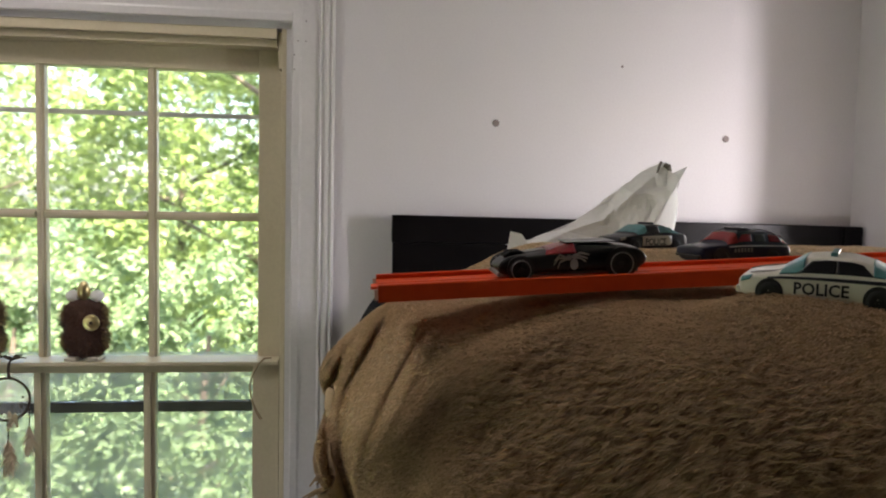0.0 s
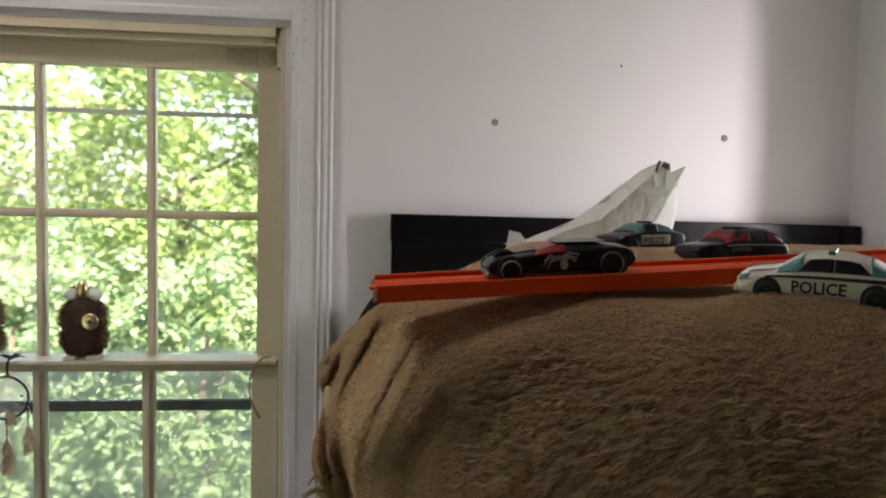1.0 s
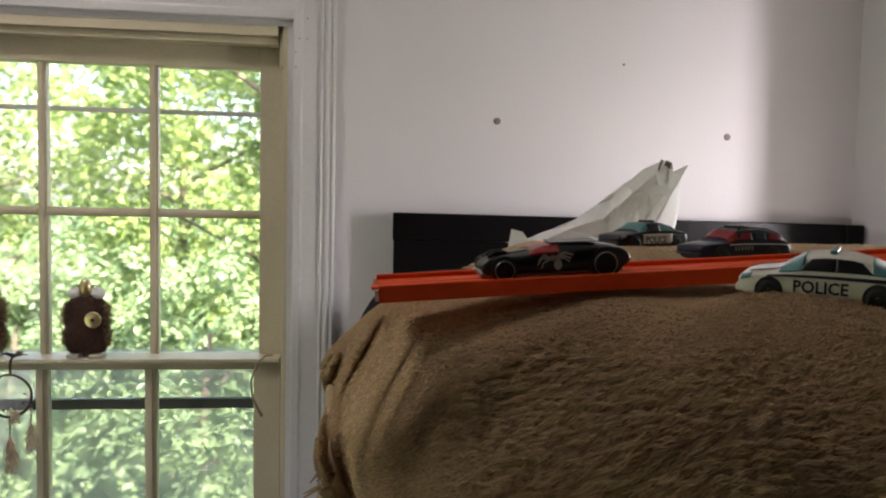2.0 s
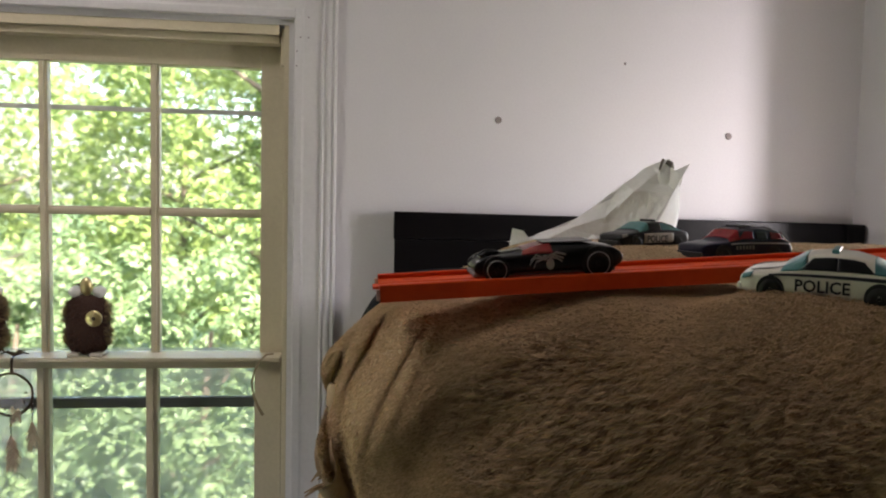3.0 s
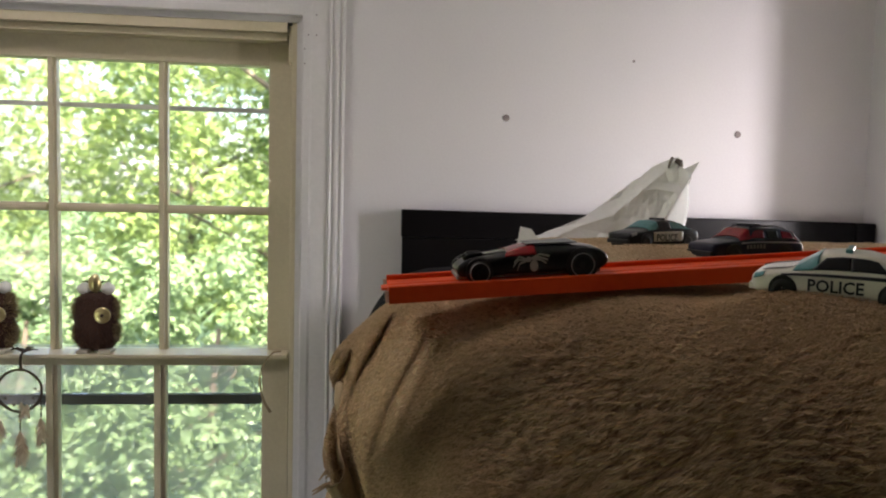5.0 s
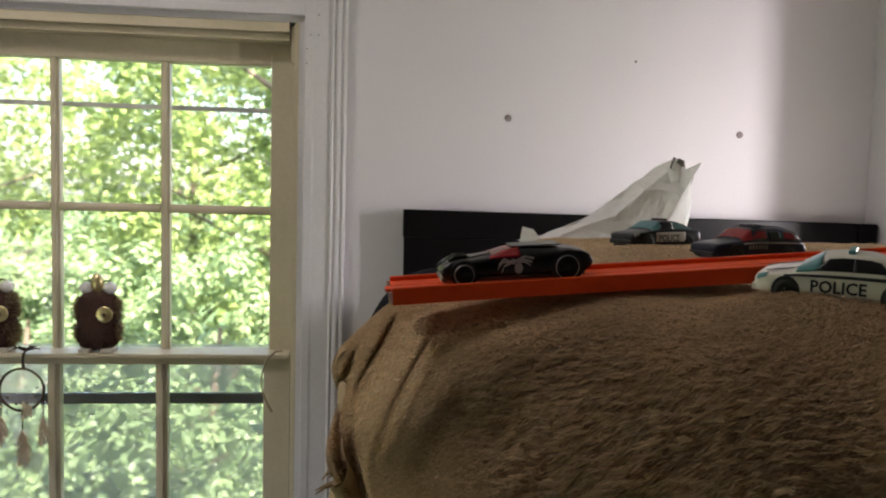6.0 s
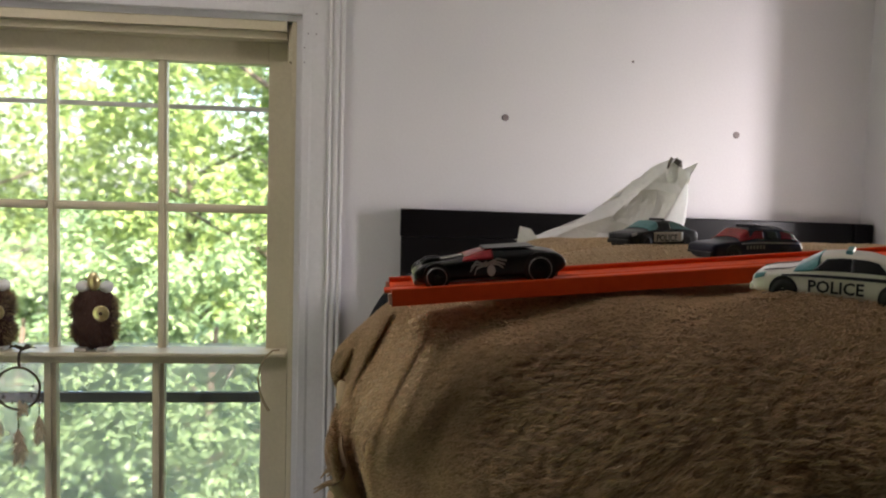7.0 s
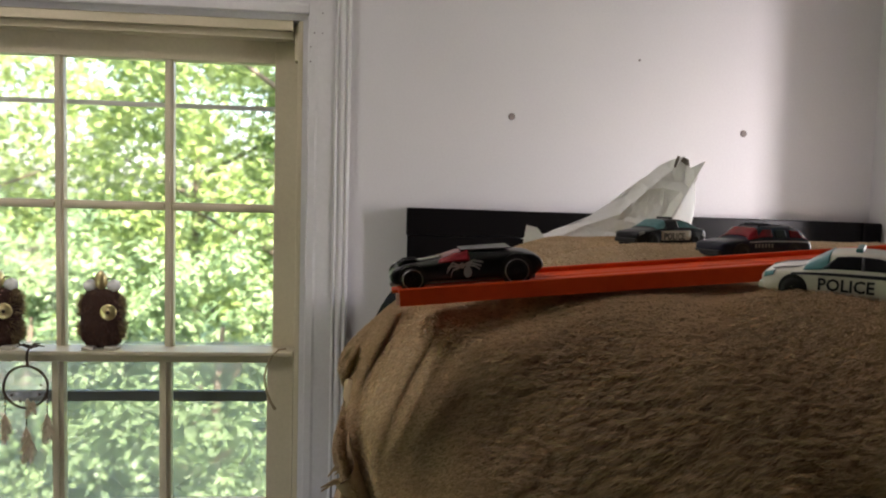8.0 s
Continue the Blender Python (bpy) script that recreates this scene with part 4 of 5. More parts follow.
def sports_car():
    c = empty("toy_sports_car", pose(0, 0, 0), "glossy black die-cast toy sports car with a pale emblem", "toy car", "toy cars on the bed")
    at, x0, x1 = car_sections([(x, zb, w, lowered(zm), lowered(zr), wr) for x, zb, w, zm, zr, wr in SPORTS])
    car_body(at, x0, x1, CAR_BLACK, c)
    panel("windshield", at, ((0.0420, 0.55), (0.0270, 0.58), (0.0295, 1.0), (0.0420, 1.0)), RED_GLASS, c, across=True, label="translucent red windshield")
    bm = boxes((0.0385, 0.0625, -0.0098, 0.0098, 0.01665, 0.01705), bevel=0.00015)
    for v in bm.verts:
        v.co.y *= 1 - 0.25 * max(0.0, (0.046 - v.co.x) / 0.008) ** 2
    part("roof_plate", bm, CAR_BLACK, c)
    part("base_plate", boxes((0.004, 0.073, -0.0115, 0.0115, 0.0022, 0.0042), bevel=0.0006), CAR_GREY, c)
    for y in (-1, 1):
        for cx, cz, rx, ry, rz in ((0.0150, 0.0062, 0.0108, 0.0040, 0.0060), (0.0630, 0.0078, 0.0125, 0.0040, 0.0072)):
            bm = bmesh.new()
            bmesh.ops.create_uvsphere(bm, u_segments=26, v_segments=16, radius=1)
            for v in bm.verts:
                v.co = Vector((cx + v.co.x * rx, y * (0.0106 + v.co.y * ry * 0.8), max(cz + v.co.z * rz, 0.0032)))
            part("wing", bm, CAR_BLACK, c, smooth=True)
        part("bonnet_scoop", tube([(0.0085, y * 0.0034, 0.0108), (0.0115, y * 0.0036, 0.0124), (0.0165, y * 0.0036, 0.0125), (0.0200, y * 0.0034, 0.0116)], [0.0009, 0.0013, 0.0012, 0.0006], 10), CAR_BLACK, c, smooth=True)
    panel("headlight", at, ((0.0078, 0.50), (0.0064, 0.50), (0.0072, 0.72), (0.0088, 0.70)), EMBLEM, c, both=True, label="pale headlight strip")
    # brownish grey panel paints the lighter reflection along the bonnet
    panel("bonnet_reflection", at, ((0.0290, 0.93), (0.0085, 0.93), (0.0085, 1.0), (0.0290, 1.0)), CAR_GREY, c, across=True)
    wheels = []
    for x, r in ((0.0147, 0.0053), (0.0637, 0.0064)):
        for y in (-0.0126, 0.0126):
            arch(c, x, math.copysign(0.01395 if x > 0.05 else 0.0136, y), r + 0.0003, r)
            wheels.append((wheel(c, x, y, r), r))
    # pale emblem on each flank: a body of two ovals with bent bars
    for s in (-1, 1):
        def flat(points):
            bm = bmesh.new()
            bm.faces.new([bm.verts.new((0.040 + (x - 0.040) * 1.15, 0, 0.0004 + z * 0.93)) for x, z in points])
            return bm

        def oval(cx, cz, rx, rz):
            return [(cx + rx * math.cos(k * math.pi / 8), cz + rz * math.sin(k * math.pi / 8)) for k in range(16)]
        badge = part("emblem", flat(oval(0.0405, 0.0072, 0.0017, 0.0030)), EMBLEM, c, "pale grey printed emblem")
        badge.location = (0, s * 0.01385, 0)
        pieces = [part("emblem_oval", flat(oval(0.0383, 0.0106, 0.0012, 0.0014)), EMBLEM, badge)]
        for k, (mx, mz, ex, ez) in enumerate(((0.0345, 0.0122, 0.0322, 0.0092), (0.0340, 0.0106, 0.0318, 0.0072), (0.0345, 0.0086, 0.0335, 0.0054), (0.0430, 0.0130, 0.0470, 0.0118), (0.0425, 0.0116, 0.0462, 0.0100), (0.0432, 0.0102, 0.0455, 0.0084))):
            x0, z0, w = 0.0385, 0.0100 + 0.0002 * k, 0.0005
            pieces.append(part("emblem_bar", flat([(x0, z0 - w), (mx, mz - w), (ex, ez - w), (ex, ez + w), (mx, mz + w), (x0, z0 + w)]), EMBLEM, badge))
        for ob in [badge] + pieces:
            so = ob.modifiers.new("thickness", "SOLIDIFY")
            so.thickness, so.offset = 0.0002, 0
    return c, wheels


def sedan(name, paint, m, label, dark):
    c = empty(name, pose(0, 0, 0), label, "toy car", "toy cars on the bed")
    at, x0, x1 = car_sections(SEDAN)
    car_body(at, x0, x1, paint, c)
    panel("windshield", at, ((0.0298, 0.61), (0.0190, 0.60), (0.0205, 1.0), (0.0305, 1.0)), TEAL, c, across=True, label="teal windshield")
    panel("rear_window", at, ((0.0665, 0.60), (0.0585, 0.61), (0.0575, 1.0), (0.0650, 1.0)), TEAL, c, across=True, label="teal rear window")
    side = TEAL if dark else DARK_GLASS
    panel("side_window", at, ((0.0432, 0.61), (0.0265, 0.61), (0.0330, 0.775), (0.0432, 0.785)), DARK_GLASS, c, both=True, label="dark side window")
    panel("side_window", at, ((0.0590, 0.61), (0.0434, 0.61), (0.0434, 0.785), (0.0540, 0.775)), side, c, both=True, label="dark side window")
    if dark:
        panel("door_panel", at, ((0.0560, 0.20), (0.0230, 0.20), (0.0230, 0.52), (0.0560, 0.52)), CREAM, c, both=True, label="cream door panel")
    else:
        panel("side_stripe", at, ((0.0740, 0.47), (0.0140, 0.50), (0.0140, 0.545), (0.0740, 0.545)), BLACK_INK, c, both=True, label="black side stripe")
        panel("bonnet_badge", at, ((0.0140, 0.80), (0.0060, 0.80), (0.0045, 0.90), (0.0200, 0.90)), CAR_GREY, c, both=True, label="grey bonnet stripe")
        panel("sill_band", at, ((0.0740, 0.02), (0.0040, 0.02), (0.0040, 0.10), (0.0740, 0.10)), CAR_GREY, c, both=True)
    panel("headlight", at, ((0.0060, 0.50), (0.0016, 0.46), (0.0022, 0.66), (0.0070, 0.64)), TEAL if not dark else CAR_GREY, c, both=True, label="pale headlight")
    bm = boxes((0.0400, 0.0432, -0.0070, 0.0070, 0.0220, 0.0238), bevel=0.0007)
    part("light_bar", bm, TEAL if not dark else BLACK_INK, c, "teal light bar" if not dark else "dark light bar")
    part("base_plate", boxes((0.004, 0.074, -0.0115, 0.0115, 0.0018, 0.0036), bevel=0.0006), TYRE, c)
    part("front_bumper", boxes((-0.0010, 0.0020, -0.0110, 0.0110, 0.0040, 0.0072), bevel=0.0007), paint if not dark else TYRE, c)
    part("rear_bumper", boxes((0.0762, 0.0790, -0.0110, 0.0110, 0.0045, 0.0078), bevel=0.0007), paint if not dark else TYRE, c)
    for x in (0.0150, 0.0610):
        for y in (-0.0131, 0.0131):
            arch(c, x, math.copysign(0.0146, y), 0.0058, 0.0052)
            wheel(c, x, y, 0.0053, None)
    ink = BLACK_INK if not dark else TYRE
    lettering("POLICE", c, 0.0374, -0.01510, 0.0064, 0.0072, ink)
    lettering("POLICE", c, 0.0374, 0.01510, 0.0064, 0.0072, ink, yaw=180)
    c.matrix_world = m
    return c


def wagon(m):
    c = empty("toy_wagon", pose(0, 0, 0), "dark navy die-cast toy police wagon with red windows", "toy car", "toy cars on the bed")
    at, x0, x1 = car_sections(WAGON)
    car_body(at, x0, x1, CAR_NAVY, c)
    panel("windshield", at, ((0.0300, 0.61), (0.0215, 0.60), (0.0235, 1.0), (0.0310, 1.0)), RED_GLASS, c, across=True, label="translucent red windshield")
    panel("rear_window", at, ((0.0742, 0.62), (0.0700, 0.61), (0.0685, 1.0), (0.0740, 1.0)), RED_GLASS, c, across=True, label="red rear window")
    for a, b, g, h, gl in ((0.0420, 0.0290, 0.0345, 0.0420, RED_GLASS), (0.0545, 0.0445, 0.0445, 0.0540, DARK_GLASS), (0.0690, 0.0575, 0.0575, 0.0665, RED_GLASS)):
        panel("side_window", at, ((a, 0.62), (b, 0.62), (g, 0.76), (h, 0.76)), gl, c, both=True, label="translucent red side window")
    panel("side_stripe", at, ((0.0740, 0.50), (0.0220, 0.50), (0.0220, 0.535), (0.0740, 0.535)), PALE_INK, c, both=True, label="pale side stripe")
    for k in range(6):
        w = 0.0016
        x = 0.026 + k * 0.0028
        panel("lettering_bar", at, ((x + w, 0.36), (x, 0.36), (x, 0.46), (x + w, 0.46)), CAR_GREY, c, both=True, label="pale unreadable lettering")
    part("light_bar", boxes((0.0385, 0.0430, -0.0090, 0.0090, 0.0247, 0.0266), bevel=0.0006), BLACK_INK, c, "dark light bar")
    for y in (-0.0085, 0.0085):
        part("roof_rail", tube([(0.034, y, 0.0242), (0.037, y, 0.0254), (0.056, y, 0.0253), (0.064, y, 0.0236)], 0.0005, 6), CAR_BLACK, c)
    part("base_plate", boxes((0.004, 0.074, -0.0118, 0.0118, 0.0020, 0.0040), bevel=0.0006), TYRE, c)
    part("front_bumper", boxes((-0.0012, 0.0022, -0.0120, 0.0120, 0.0045, 0.0085), bevel=0.0008), TYRE, c)
    for x in (0.0155, 0.0605):
        for y in (-0.0133, 0.0133):
            arch(c, x, math.copysign(0.0149, y), 0.0064, 0.0058)
            wheel(c, x, y, 0.0060, None)
    c.matrix_world = m
    return c


racer, racer_wheels = sports_car()
sedan("toy_police_car", CAR_WHITE, pose(0.1705, 0.3105, 1.5622, 7.0, 0.8, -40) @ Matrix.Diagonal((0.87, 0.87, 0.97, 1)), "white die-cast toy police car with teal windows", False)
sedan("toy_police_car", CAR_BLACK, pose(0.1905, 0.551, 1.5660, 0, 0, 26), "black die-cast toy police car with cream doors", True)
wagon(pose(0.2180, 0.470, 1.5622, 0, 0, 16))

# ---- crumpled paper ----


def paper_bag():
    """A limp sheet of white paper, drawn up to a peak and creased."""
    bm = bmesh.new()
    rng = random.Random(11)
    # spine from the low end to the peak, half width across it
    dxp = -0.007
    spine = [(0.195, 0.93, 1.552, 0.006), (0.215, 0.93, 1.553, 0.022), (0.250, 0.94, 1.565, 0.028), (0.290, 0.95, 1.578, 0.030), (0.330, 0.955, 1.604, 0.036), (0.365, 0.96, 1.632, 0.036), (0.395, 0.96, 1.655, 0.030), (0.412, 0.955, 1.664, 0.014)]
    nu, nv = 13, 7
    # how far down the sheet, and how far towards the room: a narrow top face, a crease, the broad near face, a second crease
    fold = [(0.0, 0.0), (0.10, -0.004), (0.17, -0.024), (0.30, -0.030), (0.48, -0.040), (0.64, -0.052), (0.80, -0.034), (0.86, -0.020)]
    grid = []
    for i in range(nu + 1):
        t = i / nu * (len(spine) - 1)
        k = min(int(t), len(spine) - 2)
        f = t - k
        s = [spine[k][q] * (1 - f) + spine[k + 1][q] * f for q in range(4)]
        s[0] += dxp
        row = []
        for j, (v, near) in enumerate(fold):
            across = (v - 0.25) * 2.4
            fall = max(0.0, v - 0.08)
            x = s[0] + s[3] * across * (0.55 - 0.22 * i / nu)
            y = s[1] + near * (0.55 + 12 * s[3])
            z = s[2] - s[3] * fall * 2.1 * (0.8 + 0.9 * i / nu) - s[3] * 0.5 * max(0, 0.1 - v)
            keep = 0.35 if j == 0 else 1.0
            y += 0.016 * keep * noise.noise(Vector((i * 0.83 + 0.37 * j, j * 0.71, 3.1)))
            z += 0.007 * keep * noise.noise(Vector((i * 0.75, j * 0.9 + 0.3, 1.7)))
            x += 0.005 * keep * noise.noise(Vector((i * 0.65, j * 1.1, 5.7)))
            row.append(bm.verts.new((x, y, max(z, 1.47))))
        grid.append(row)
    for i in range(nu):
        for j in range(nv):
            p, q, r, o = grid[i][j], grid[i + 1][j], grid[i + 1][j + 1], grid[i][j + 1]
            for f in (((p, q, r), (p, r, o)) if (i * 3 + j * 5) % 4 < 2 else ((p, q, o), (q, r, o))):
                bm.faces.new(f)
    bmesh.ops.subdivide_edges(bm, edges=bm.edges[:], cuts=2, use_grid_fill=True, fractal=1.3, along_normal=0.3, seed=4)
    ob = part("paper_bag", bm, PAPER)
    so = ob.modifiers.new("thickness", "SOLIDIFY")
    so.thickness, so.offset = 0.0006, 0
    tagged(ob, "crumpled white paper bag pulled up to a peak", "paper bag")
    bm = bmesh.new()
    v = [bm.verts.new((0.194 + (p[0] - 0.194) * 1.5, p[1], p[2])) for p in ((0.186, 0.905, 1.535), (0.199, 0.900, 1.537), (0.207, 0.893, 1.540), (0.205, 0.899, 1.553), (0.199, 0.905, 1.566), (0.190, 0.908, 1.569), (0.196, 0.903, 1.555))]
    for f in ((0, 1, 6), (0, 6, 5), (1, 3, 6), (6, 3, 4), (6, 4, 5), (1, 2, 3)):
        bm.faces.new([v[k] for k in f])
    lit = bmesh.new()
    rows = []
    for i in range(13):
        t = i / 12
        row = []
        for j in range(7):
            u = j / 6
            left, right = 0.404 - 0.058 * t, 0.408 + 0.012 * math.sin(t * 2.8) - 0.010 * t
            y = 0.880 + 0.050 * u + 0.003 * noise.noise(Vector((t * 5, u * 4, 2.2)))
            row.append(lit.verts.new((left + (right - left) * u, y, 1.654 - 0.100 * t - 0.006 * u)))
        rows.append(row)
    for r0, r1 in zip(rows, rows[1:]):
        for j in range(6):
            lit.faces.new((r0[j], r0[j + 1], r1[j + 1], r1[j]))
    side = part("hanging_side", lit, PAPER, ob, smooth=True)
    so = side.modifiers.new("thickness", "SOLIDIFY")
    so.thickness, so.offset = 0.0006, 0
    flap = part("folded_corner", bm, PAPER, ob)
    so = flap.modifiers.new("thickness", "SOLIDIFY")
    so.thickness, so.offset = 0.0006, 0
    part("handle_end", tube([(0.406, 0.938, 1.650), (0.403, 0.936, 1.656), (0.398, 0.938, 1.659)], [0.003, 0.0045, 0.003], 8), PAPER_TIE, ob, "dark brown twisted end")
    part("handle_end", tube([(0.388, 0.936, 1.648), (0.390, 0.934, 1.657), (0.393, 0.936, 1.662)], [0.0012, 0.002, 0.002], 8), PAPER_TIE, ob, "dark brown crease")


paper_bag()

# ---- things on the window ledge ----
LEDGE = 1.2687


def plush_owl(x, y, label, seed, fringe):
    """A small furry ornament: stout body, pale ear tufts, brass head piece and a brass disc."""
    o = empty("owl_ornament", pose(x, y, LEDGE), label, "ornament", "ornaments on the window ledge")
    rng = np.random.default_rng(seed)
    bm = bmesh.new()
    bmesh.ops.create_uvsphere(bm, u_segments=28, v_segments=20, radius=1)
    sup = lambda c, p: math.copysign(abs(c) ** p, c)
    for v in bm.verts:
        q = v.co.copy()
        v.co = Vector((sup(q.x, 0.75) * 0.042, q.y * 0.024, 0.066 + sup(q.z, 0.6) * 0.060))
    part("body", bm, BROWN_FUR, o, smooth=True)
    n = 5200
    d = rng.normal(size=(n, 3))
    d /= np.linalg.norm(d, axis=1, keepdims=True)
    sp = lambda c, p: np.sign(c) * np.abs(c) ** p
    base = np.stack([sp(d[:, 0], 0.75) * 0.042, d[:, 1] * 0.024, 0.066 + sp(d[:, 2], 0.6) * 0.060], -1)
    tip = base + (d * 0.6 + np.array([0, 0, -0.6]) + rng.normal(size=(n, 3)) * 0.25) * 0.007
    f = soup("fur", blades(base, tip, 0.0006, rng), 3, BROWN_FUR, o, "dark brown plush fur")
    f["kind"] = "stuff"
    # paler tan hairs at the sides paint in the rim of backlit fur
    edge = np.abs(d[:, 0]) > fringe
    g = soup("side_fringe", blades(base[edge], base[edge] + (d[edge] * 0.9 + rng.normal(size=(edge.sum(), 3)) * 0.3) * 0.012, 0.0008, rng), 3, RIM_LIT_FUR, o, "tan fur along the sides with the rim light painted in")
    g["kind"] = "stuff"
    for s in (-1, 1):
        bm = bmesh.new()
        bmesh.ops.create_icosphere(bm, subdivisions=3, radius=1)
        for v in bm.verts:
            v.co = Vector((s * 0.023 + v.co.x * 0.014, v.co.y * 0.012, 0.131 + v.co.z * 0.012)) * (1 + 0.03 * noise.noise(v.co * 4))
        part("ear_tuft", bm, WHITE_FUR, o, "white fluffy tuft", smooth=True)
        part("horn", tube([(s * 0.010, -0.006, 0.144), (s * 0.018, -0.007, 0.148), (s * 0.026, -0.006, 0.147)], [0.0022, 0.0018, 0.0006], 7), LEATHER, o)
        part("foot", boxes((s * 0.022 - 0.012, s * 0.022 + 0.012, -0.024, 0.016, 0.0, 0.008), bevel=0.003), CREAM, o)
    bm = bmesh.new()
    bmesh.ops.create_uvsphere(bm, u_segments=20, v_segments=14, radius=1)
    for v in bm.verts:
        v.co = Vector((v.co.x * 0.013, v.co.y * 0.011 - 0.005, 0.143 + v.co.z * 0.020))
    part("head", bm, BRASS, o, "worn brass head", smooth=True)
    bm = lathe([(0.0001, -0.0022), (0.005, -0.0022), (0.006, -0.0008), (0.0135, -0.0018), (0.0165, -0.0008), (0.0165, 0.001), (0.0001, 0.001)], 26)
    disc = part("disc", bm, BRASS, o, "round brass disc", smooth=True)
    disc.location = (0.021, -0.0270, 0.080)
    dot = part("disc_boss", lathe([(0.0001, -0.0015), (0.0035, -0.001), (0.004, 0.0008)], 14), LEATHER, disc)
    dot.location = (0, -0.0022, 0)


plush_owl(-0.556, 1.572, "dark brown furry owl ornament with a brass disc", 3, 0.80)
plush_owl(-0.758, 1.572, "brown furry owl ornament with golden tan, rim-lit sides", 4, 0.55)


def dream_catcher():
    cx, cz, y, r = -0.690, 1.198, 1.530, 0.0425
    d = empty("dream_catcher", pose(cx, y, cz), "small dark leather dream catcher with tan feathers", "dream catcher")
    ring = tube([(r * math.cos(a), 0.001 * math.sin(5 * a), r * math.sin(a)) for a in (2 * math.pi * k / 40 for k in range(41))], 0.0026, 8)
    part("hoop", ring, LEATHER, d, smooth=True)
    bm = bmesh.new()
    pts = [(r * 0.97 * math.cos(2 * math.pi * k / 8), 0, r * 0.97 * math.sin(2 * math.pi * k / 8)) for k in range(8)]
    inn = [(r * 0.5 * math.cos(2 * math.pi * (k + 0.5) / 8), 0, r * 0.5 * math.sin(2 * math.pi * (k + 0.5) / 8)) for k in range(8)]
    for k in range(8):
        for q in (inn[k], inn[k - 1]):
            t = tube([pts[k], q], 0.00025, 4)
            me = bpy.data.meshes.new("t")
            t.to_mesh(me)
            t.free()
            bm.from_mesh(me)
            bpy.data.meshes.remove(me)
    part("web", bm, STRAP, d, "thin pale thread web")
    part("hanging_loop", tube([(0.004, 0.0, r), (0.003, -0.001, r + 0.016), (0.005, -0.002, r + 0.030), (0.006, 0.006, r + 0.036)], [0.0035, 0.0030, 0.0028, 0.002], 7, 0.5), LEATHER, d)
    for k, (x0, z0, ln) in enumerate(((0.0, -r, 0.052), (r * 0.95, -0.014, 0.055), (-r * 0.95, -0.014, 0.055))):
        part("thong", tube([(x0, 0, z0), (x0 + 0.002, -0.002, z0 - ln * 0.4), (x0 + 0.001, -0.001, z0 - ln * 0.75)], 0.0011, 6), LEATHER, d)
        for j in range(3):
            bm = bmesh.new()
            bmesh.ops.create_icosphere(bm, subdivisions=1, radius=0.0030 - 0.0004 * j)
            b = part("bead", bm, LEATHER if j != 1 else BRASS, d, smooth=True)
            b.location = (x0 + 0.001, -0.0015, z0 - ln * (0.15 + 0.22 * j))
        for q in range(3 if k == 0 else 2):
            rng = np.random.default_rng(40 + k * 5 + q)
            n = 150
            t = rng.random(n)
            s = rng.choice((-1, 1), n)
            tilt = (q - 0.9) * 0.16
            fl = 0.066 if k == 0 else 0.050
            sp = np.stack([x0 + 0.001 + tilt * fl * t + 0.003 * np.sin(t * 3), -0.002 - 0.004 * q * t, z0 - ln * 0.72 - fl * t], -1)
            wd = 0.019 * np.sin(np.pi * np.clip(t * 0.9 + 0.1, 0, 1)) ** 0.7 * (0.3 + 0.7 * rng.random(n))
            tp = sp + np.stack([s * wd, rng.normal(size=n) * 0.004, -0.012 - 0.010 * rng.random(n)], -1)
            part("feather_quill", tube([tuple(a) for a in sp[np.argsort(t)][::65]], 0.0005, 5), FEATHER, d)
            soup("feather", blades(sp, tp, 0.0009, rng), 3, FEATHER, d, "tan and cream feather")
    for q, (fx, fz, lean) in enumerate(((0.004, -0.022, 0.5), (0.016, -0.026, -0.4))):
        rng = np.random.default_rng(70 + q)
        n = 130
        t = rng.random(n)
        sp = np.stack([fx + lean * 0.030 * t, np.full(n, -0.0035), fz - 0.026 * t], -1)
        wd = 0.010 * np.sin(np.pi * np.clip(t * 0.9 + 0.1, 0, 1)) ** 0.7 * rng.choice((-1, 1), n)
        soup("feather", blades(sp, sp + np.stack([wd, rng.normal(size=n) * 0.002, -0.006 - 0.006 * rng.random(n)], -1), 0.0009, rng), 3, FEATHER, d, "cream feather")
    for a in (-2.6, -1.9, -0.5, 0.15):
        bm = bmesh.new()
        bmesh.ops.create_icosphere(bm, subdivisions=1, radius=0.0028)
        b = part("bead", bm, LEATHER, d, smooth=True)
        b.location = (r * 0.72 * math.cos(a), -0.002, r * 0.72 * math.sin(a))
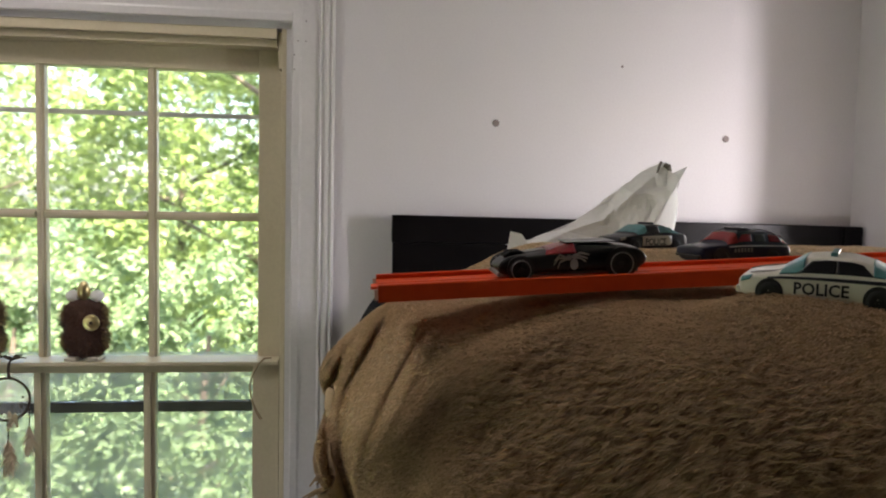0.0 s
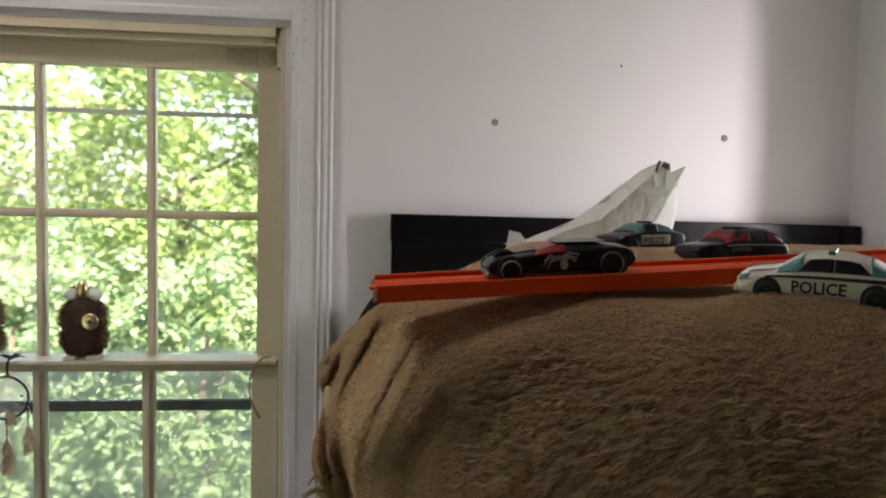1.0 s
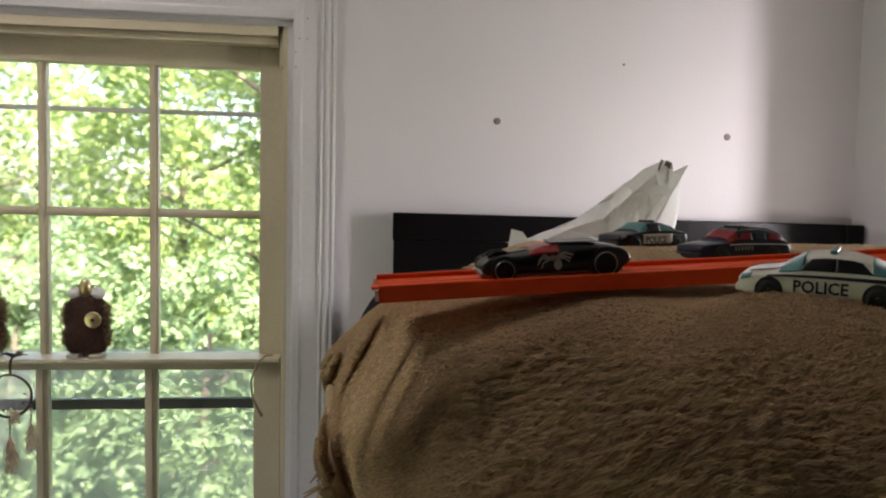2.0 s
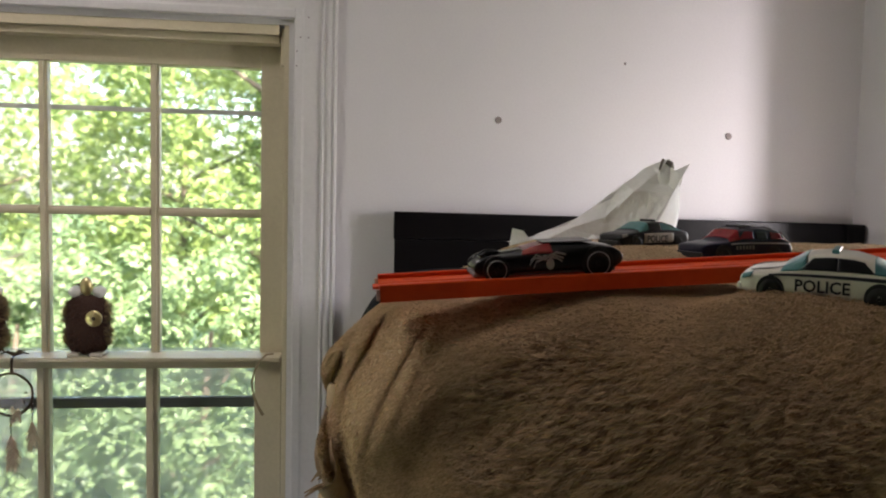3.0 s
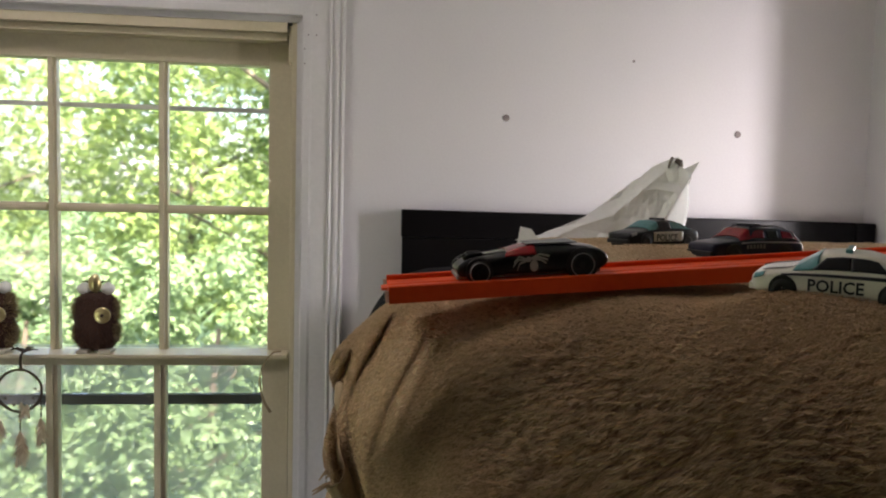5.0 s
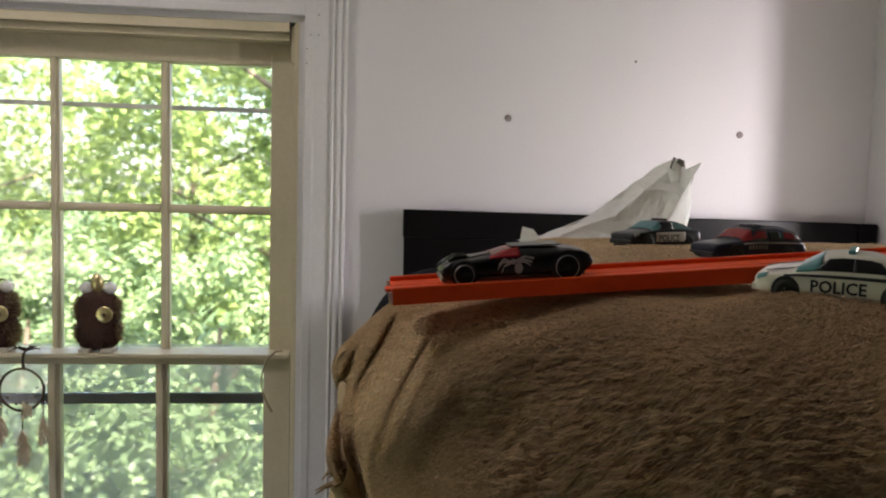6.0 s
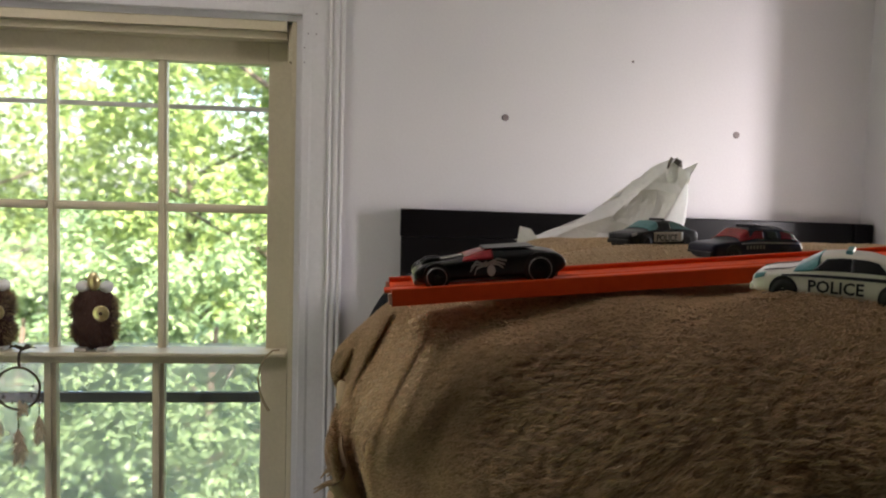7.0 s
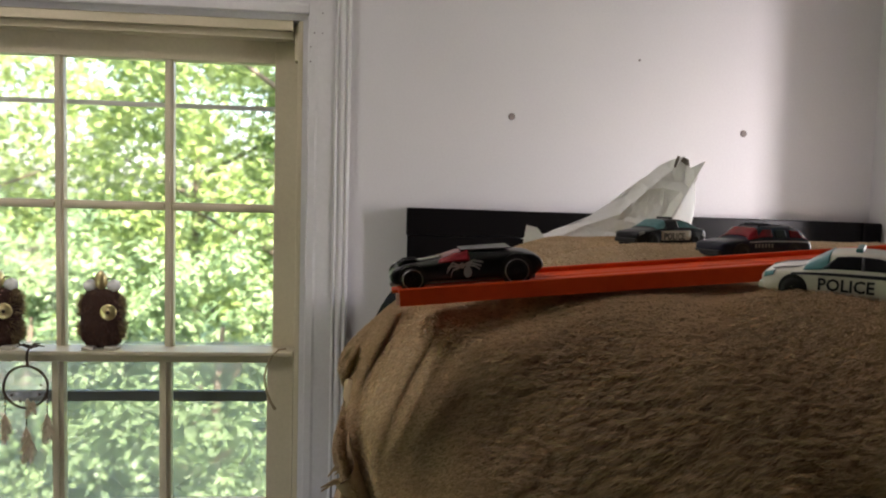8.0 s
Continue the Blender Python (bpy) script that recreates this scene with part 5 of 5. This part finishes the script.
    # knotted ends on the ledge
    for k in range(7):
        a = k * 0.9
        part("knot_end", tube([(0.004, 0.012, r + 0.0345), (0.004 + 0.012 * math.cos(a), 0.012 + 0.004 * math.sin(a), r + 0.040 + 0.003 * math.sin(a * 2)), (0.004 + 0.027 * math.cos(a), 0.014 + 0.008 * math.sin(a), r + 0.0375 + 0.004 * abs(math.sin(a * 1.7)))], [0.003, 0.0022, 0.001], 6), LEATHER, d)


dream_catcher()


def hanging_strap():
    bm = tube([(-0.176, 1.530, 1.2795), (-0.190, 1.526, 1.279), (-0.204, 1.527, 1.265), (-0.215, 1.529, 1.243), (-0.2195, 1.530, 1.220), (-0.216, 1.531, 1.192), (-0.207, 1.532, 1.168), (-0.197, 1.532, 1.151)], [0.0015, 0.0018, 0.002, 0.002, 0.002, 0.0022, 0.0028, 0.0032], 8, 0.6)
    tagged(part("strap", bm, STRAP, smooth=True), "thin tan strap hanging from the window ledge", "strap")


hanging_strap()

# ---- what moves ----


def motions():
    """The track tips slowly as the black car rolls down to its end."""
    rows = [(0.0, 3.02, 0.0760), (0.5, 3.14, 0.0742), (1.0, 3.36, 0.0720), (1.5, 3.45, 0.0700), (3.0, 3.60, 0.0638), (3.5, 3.67, 0.0610), (4.0, 3.78, 0.0582), (4.5, 3.90, 0.0550),
            (6.0, 4.20, 0.0425), (6.5, 4.34, 0.0367), (7.0, 4.50, 0.0300), (7.5, 4.60, 0.0232), (8.0, 4.74, 0.0152)]
    tracks, cars, turns = [], [], []
    for t, tilt, x in rows:
        m = Matrix.Translation(TRACK_AT) @ pose(0, 0, 0, 2.2, -tilt, 0)
        s = x - TRACK_AT.x - 0.0147
        tracks.append((t, m))
        cars.append((t, m @ pose(s, 0, 0.0002)))
        turns.append((t, x - rows[0][2]))
    walk(track, tracks)
    walk(racer, cars)
    for w, r in racer_wheels:
        at = w.location.copy()
        walk(w, [(t, Matrix.Translation(at) @ Matrix.Rotation(d / r, 4, "Y")) for t, d in turns])


motions()
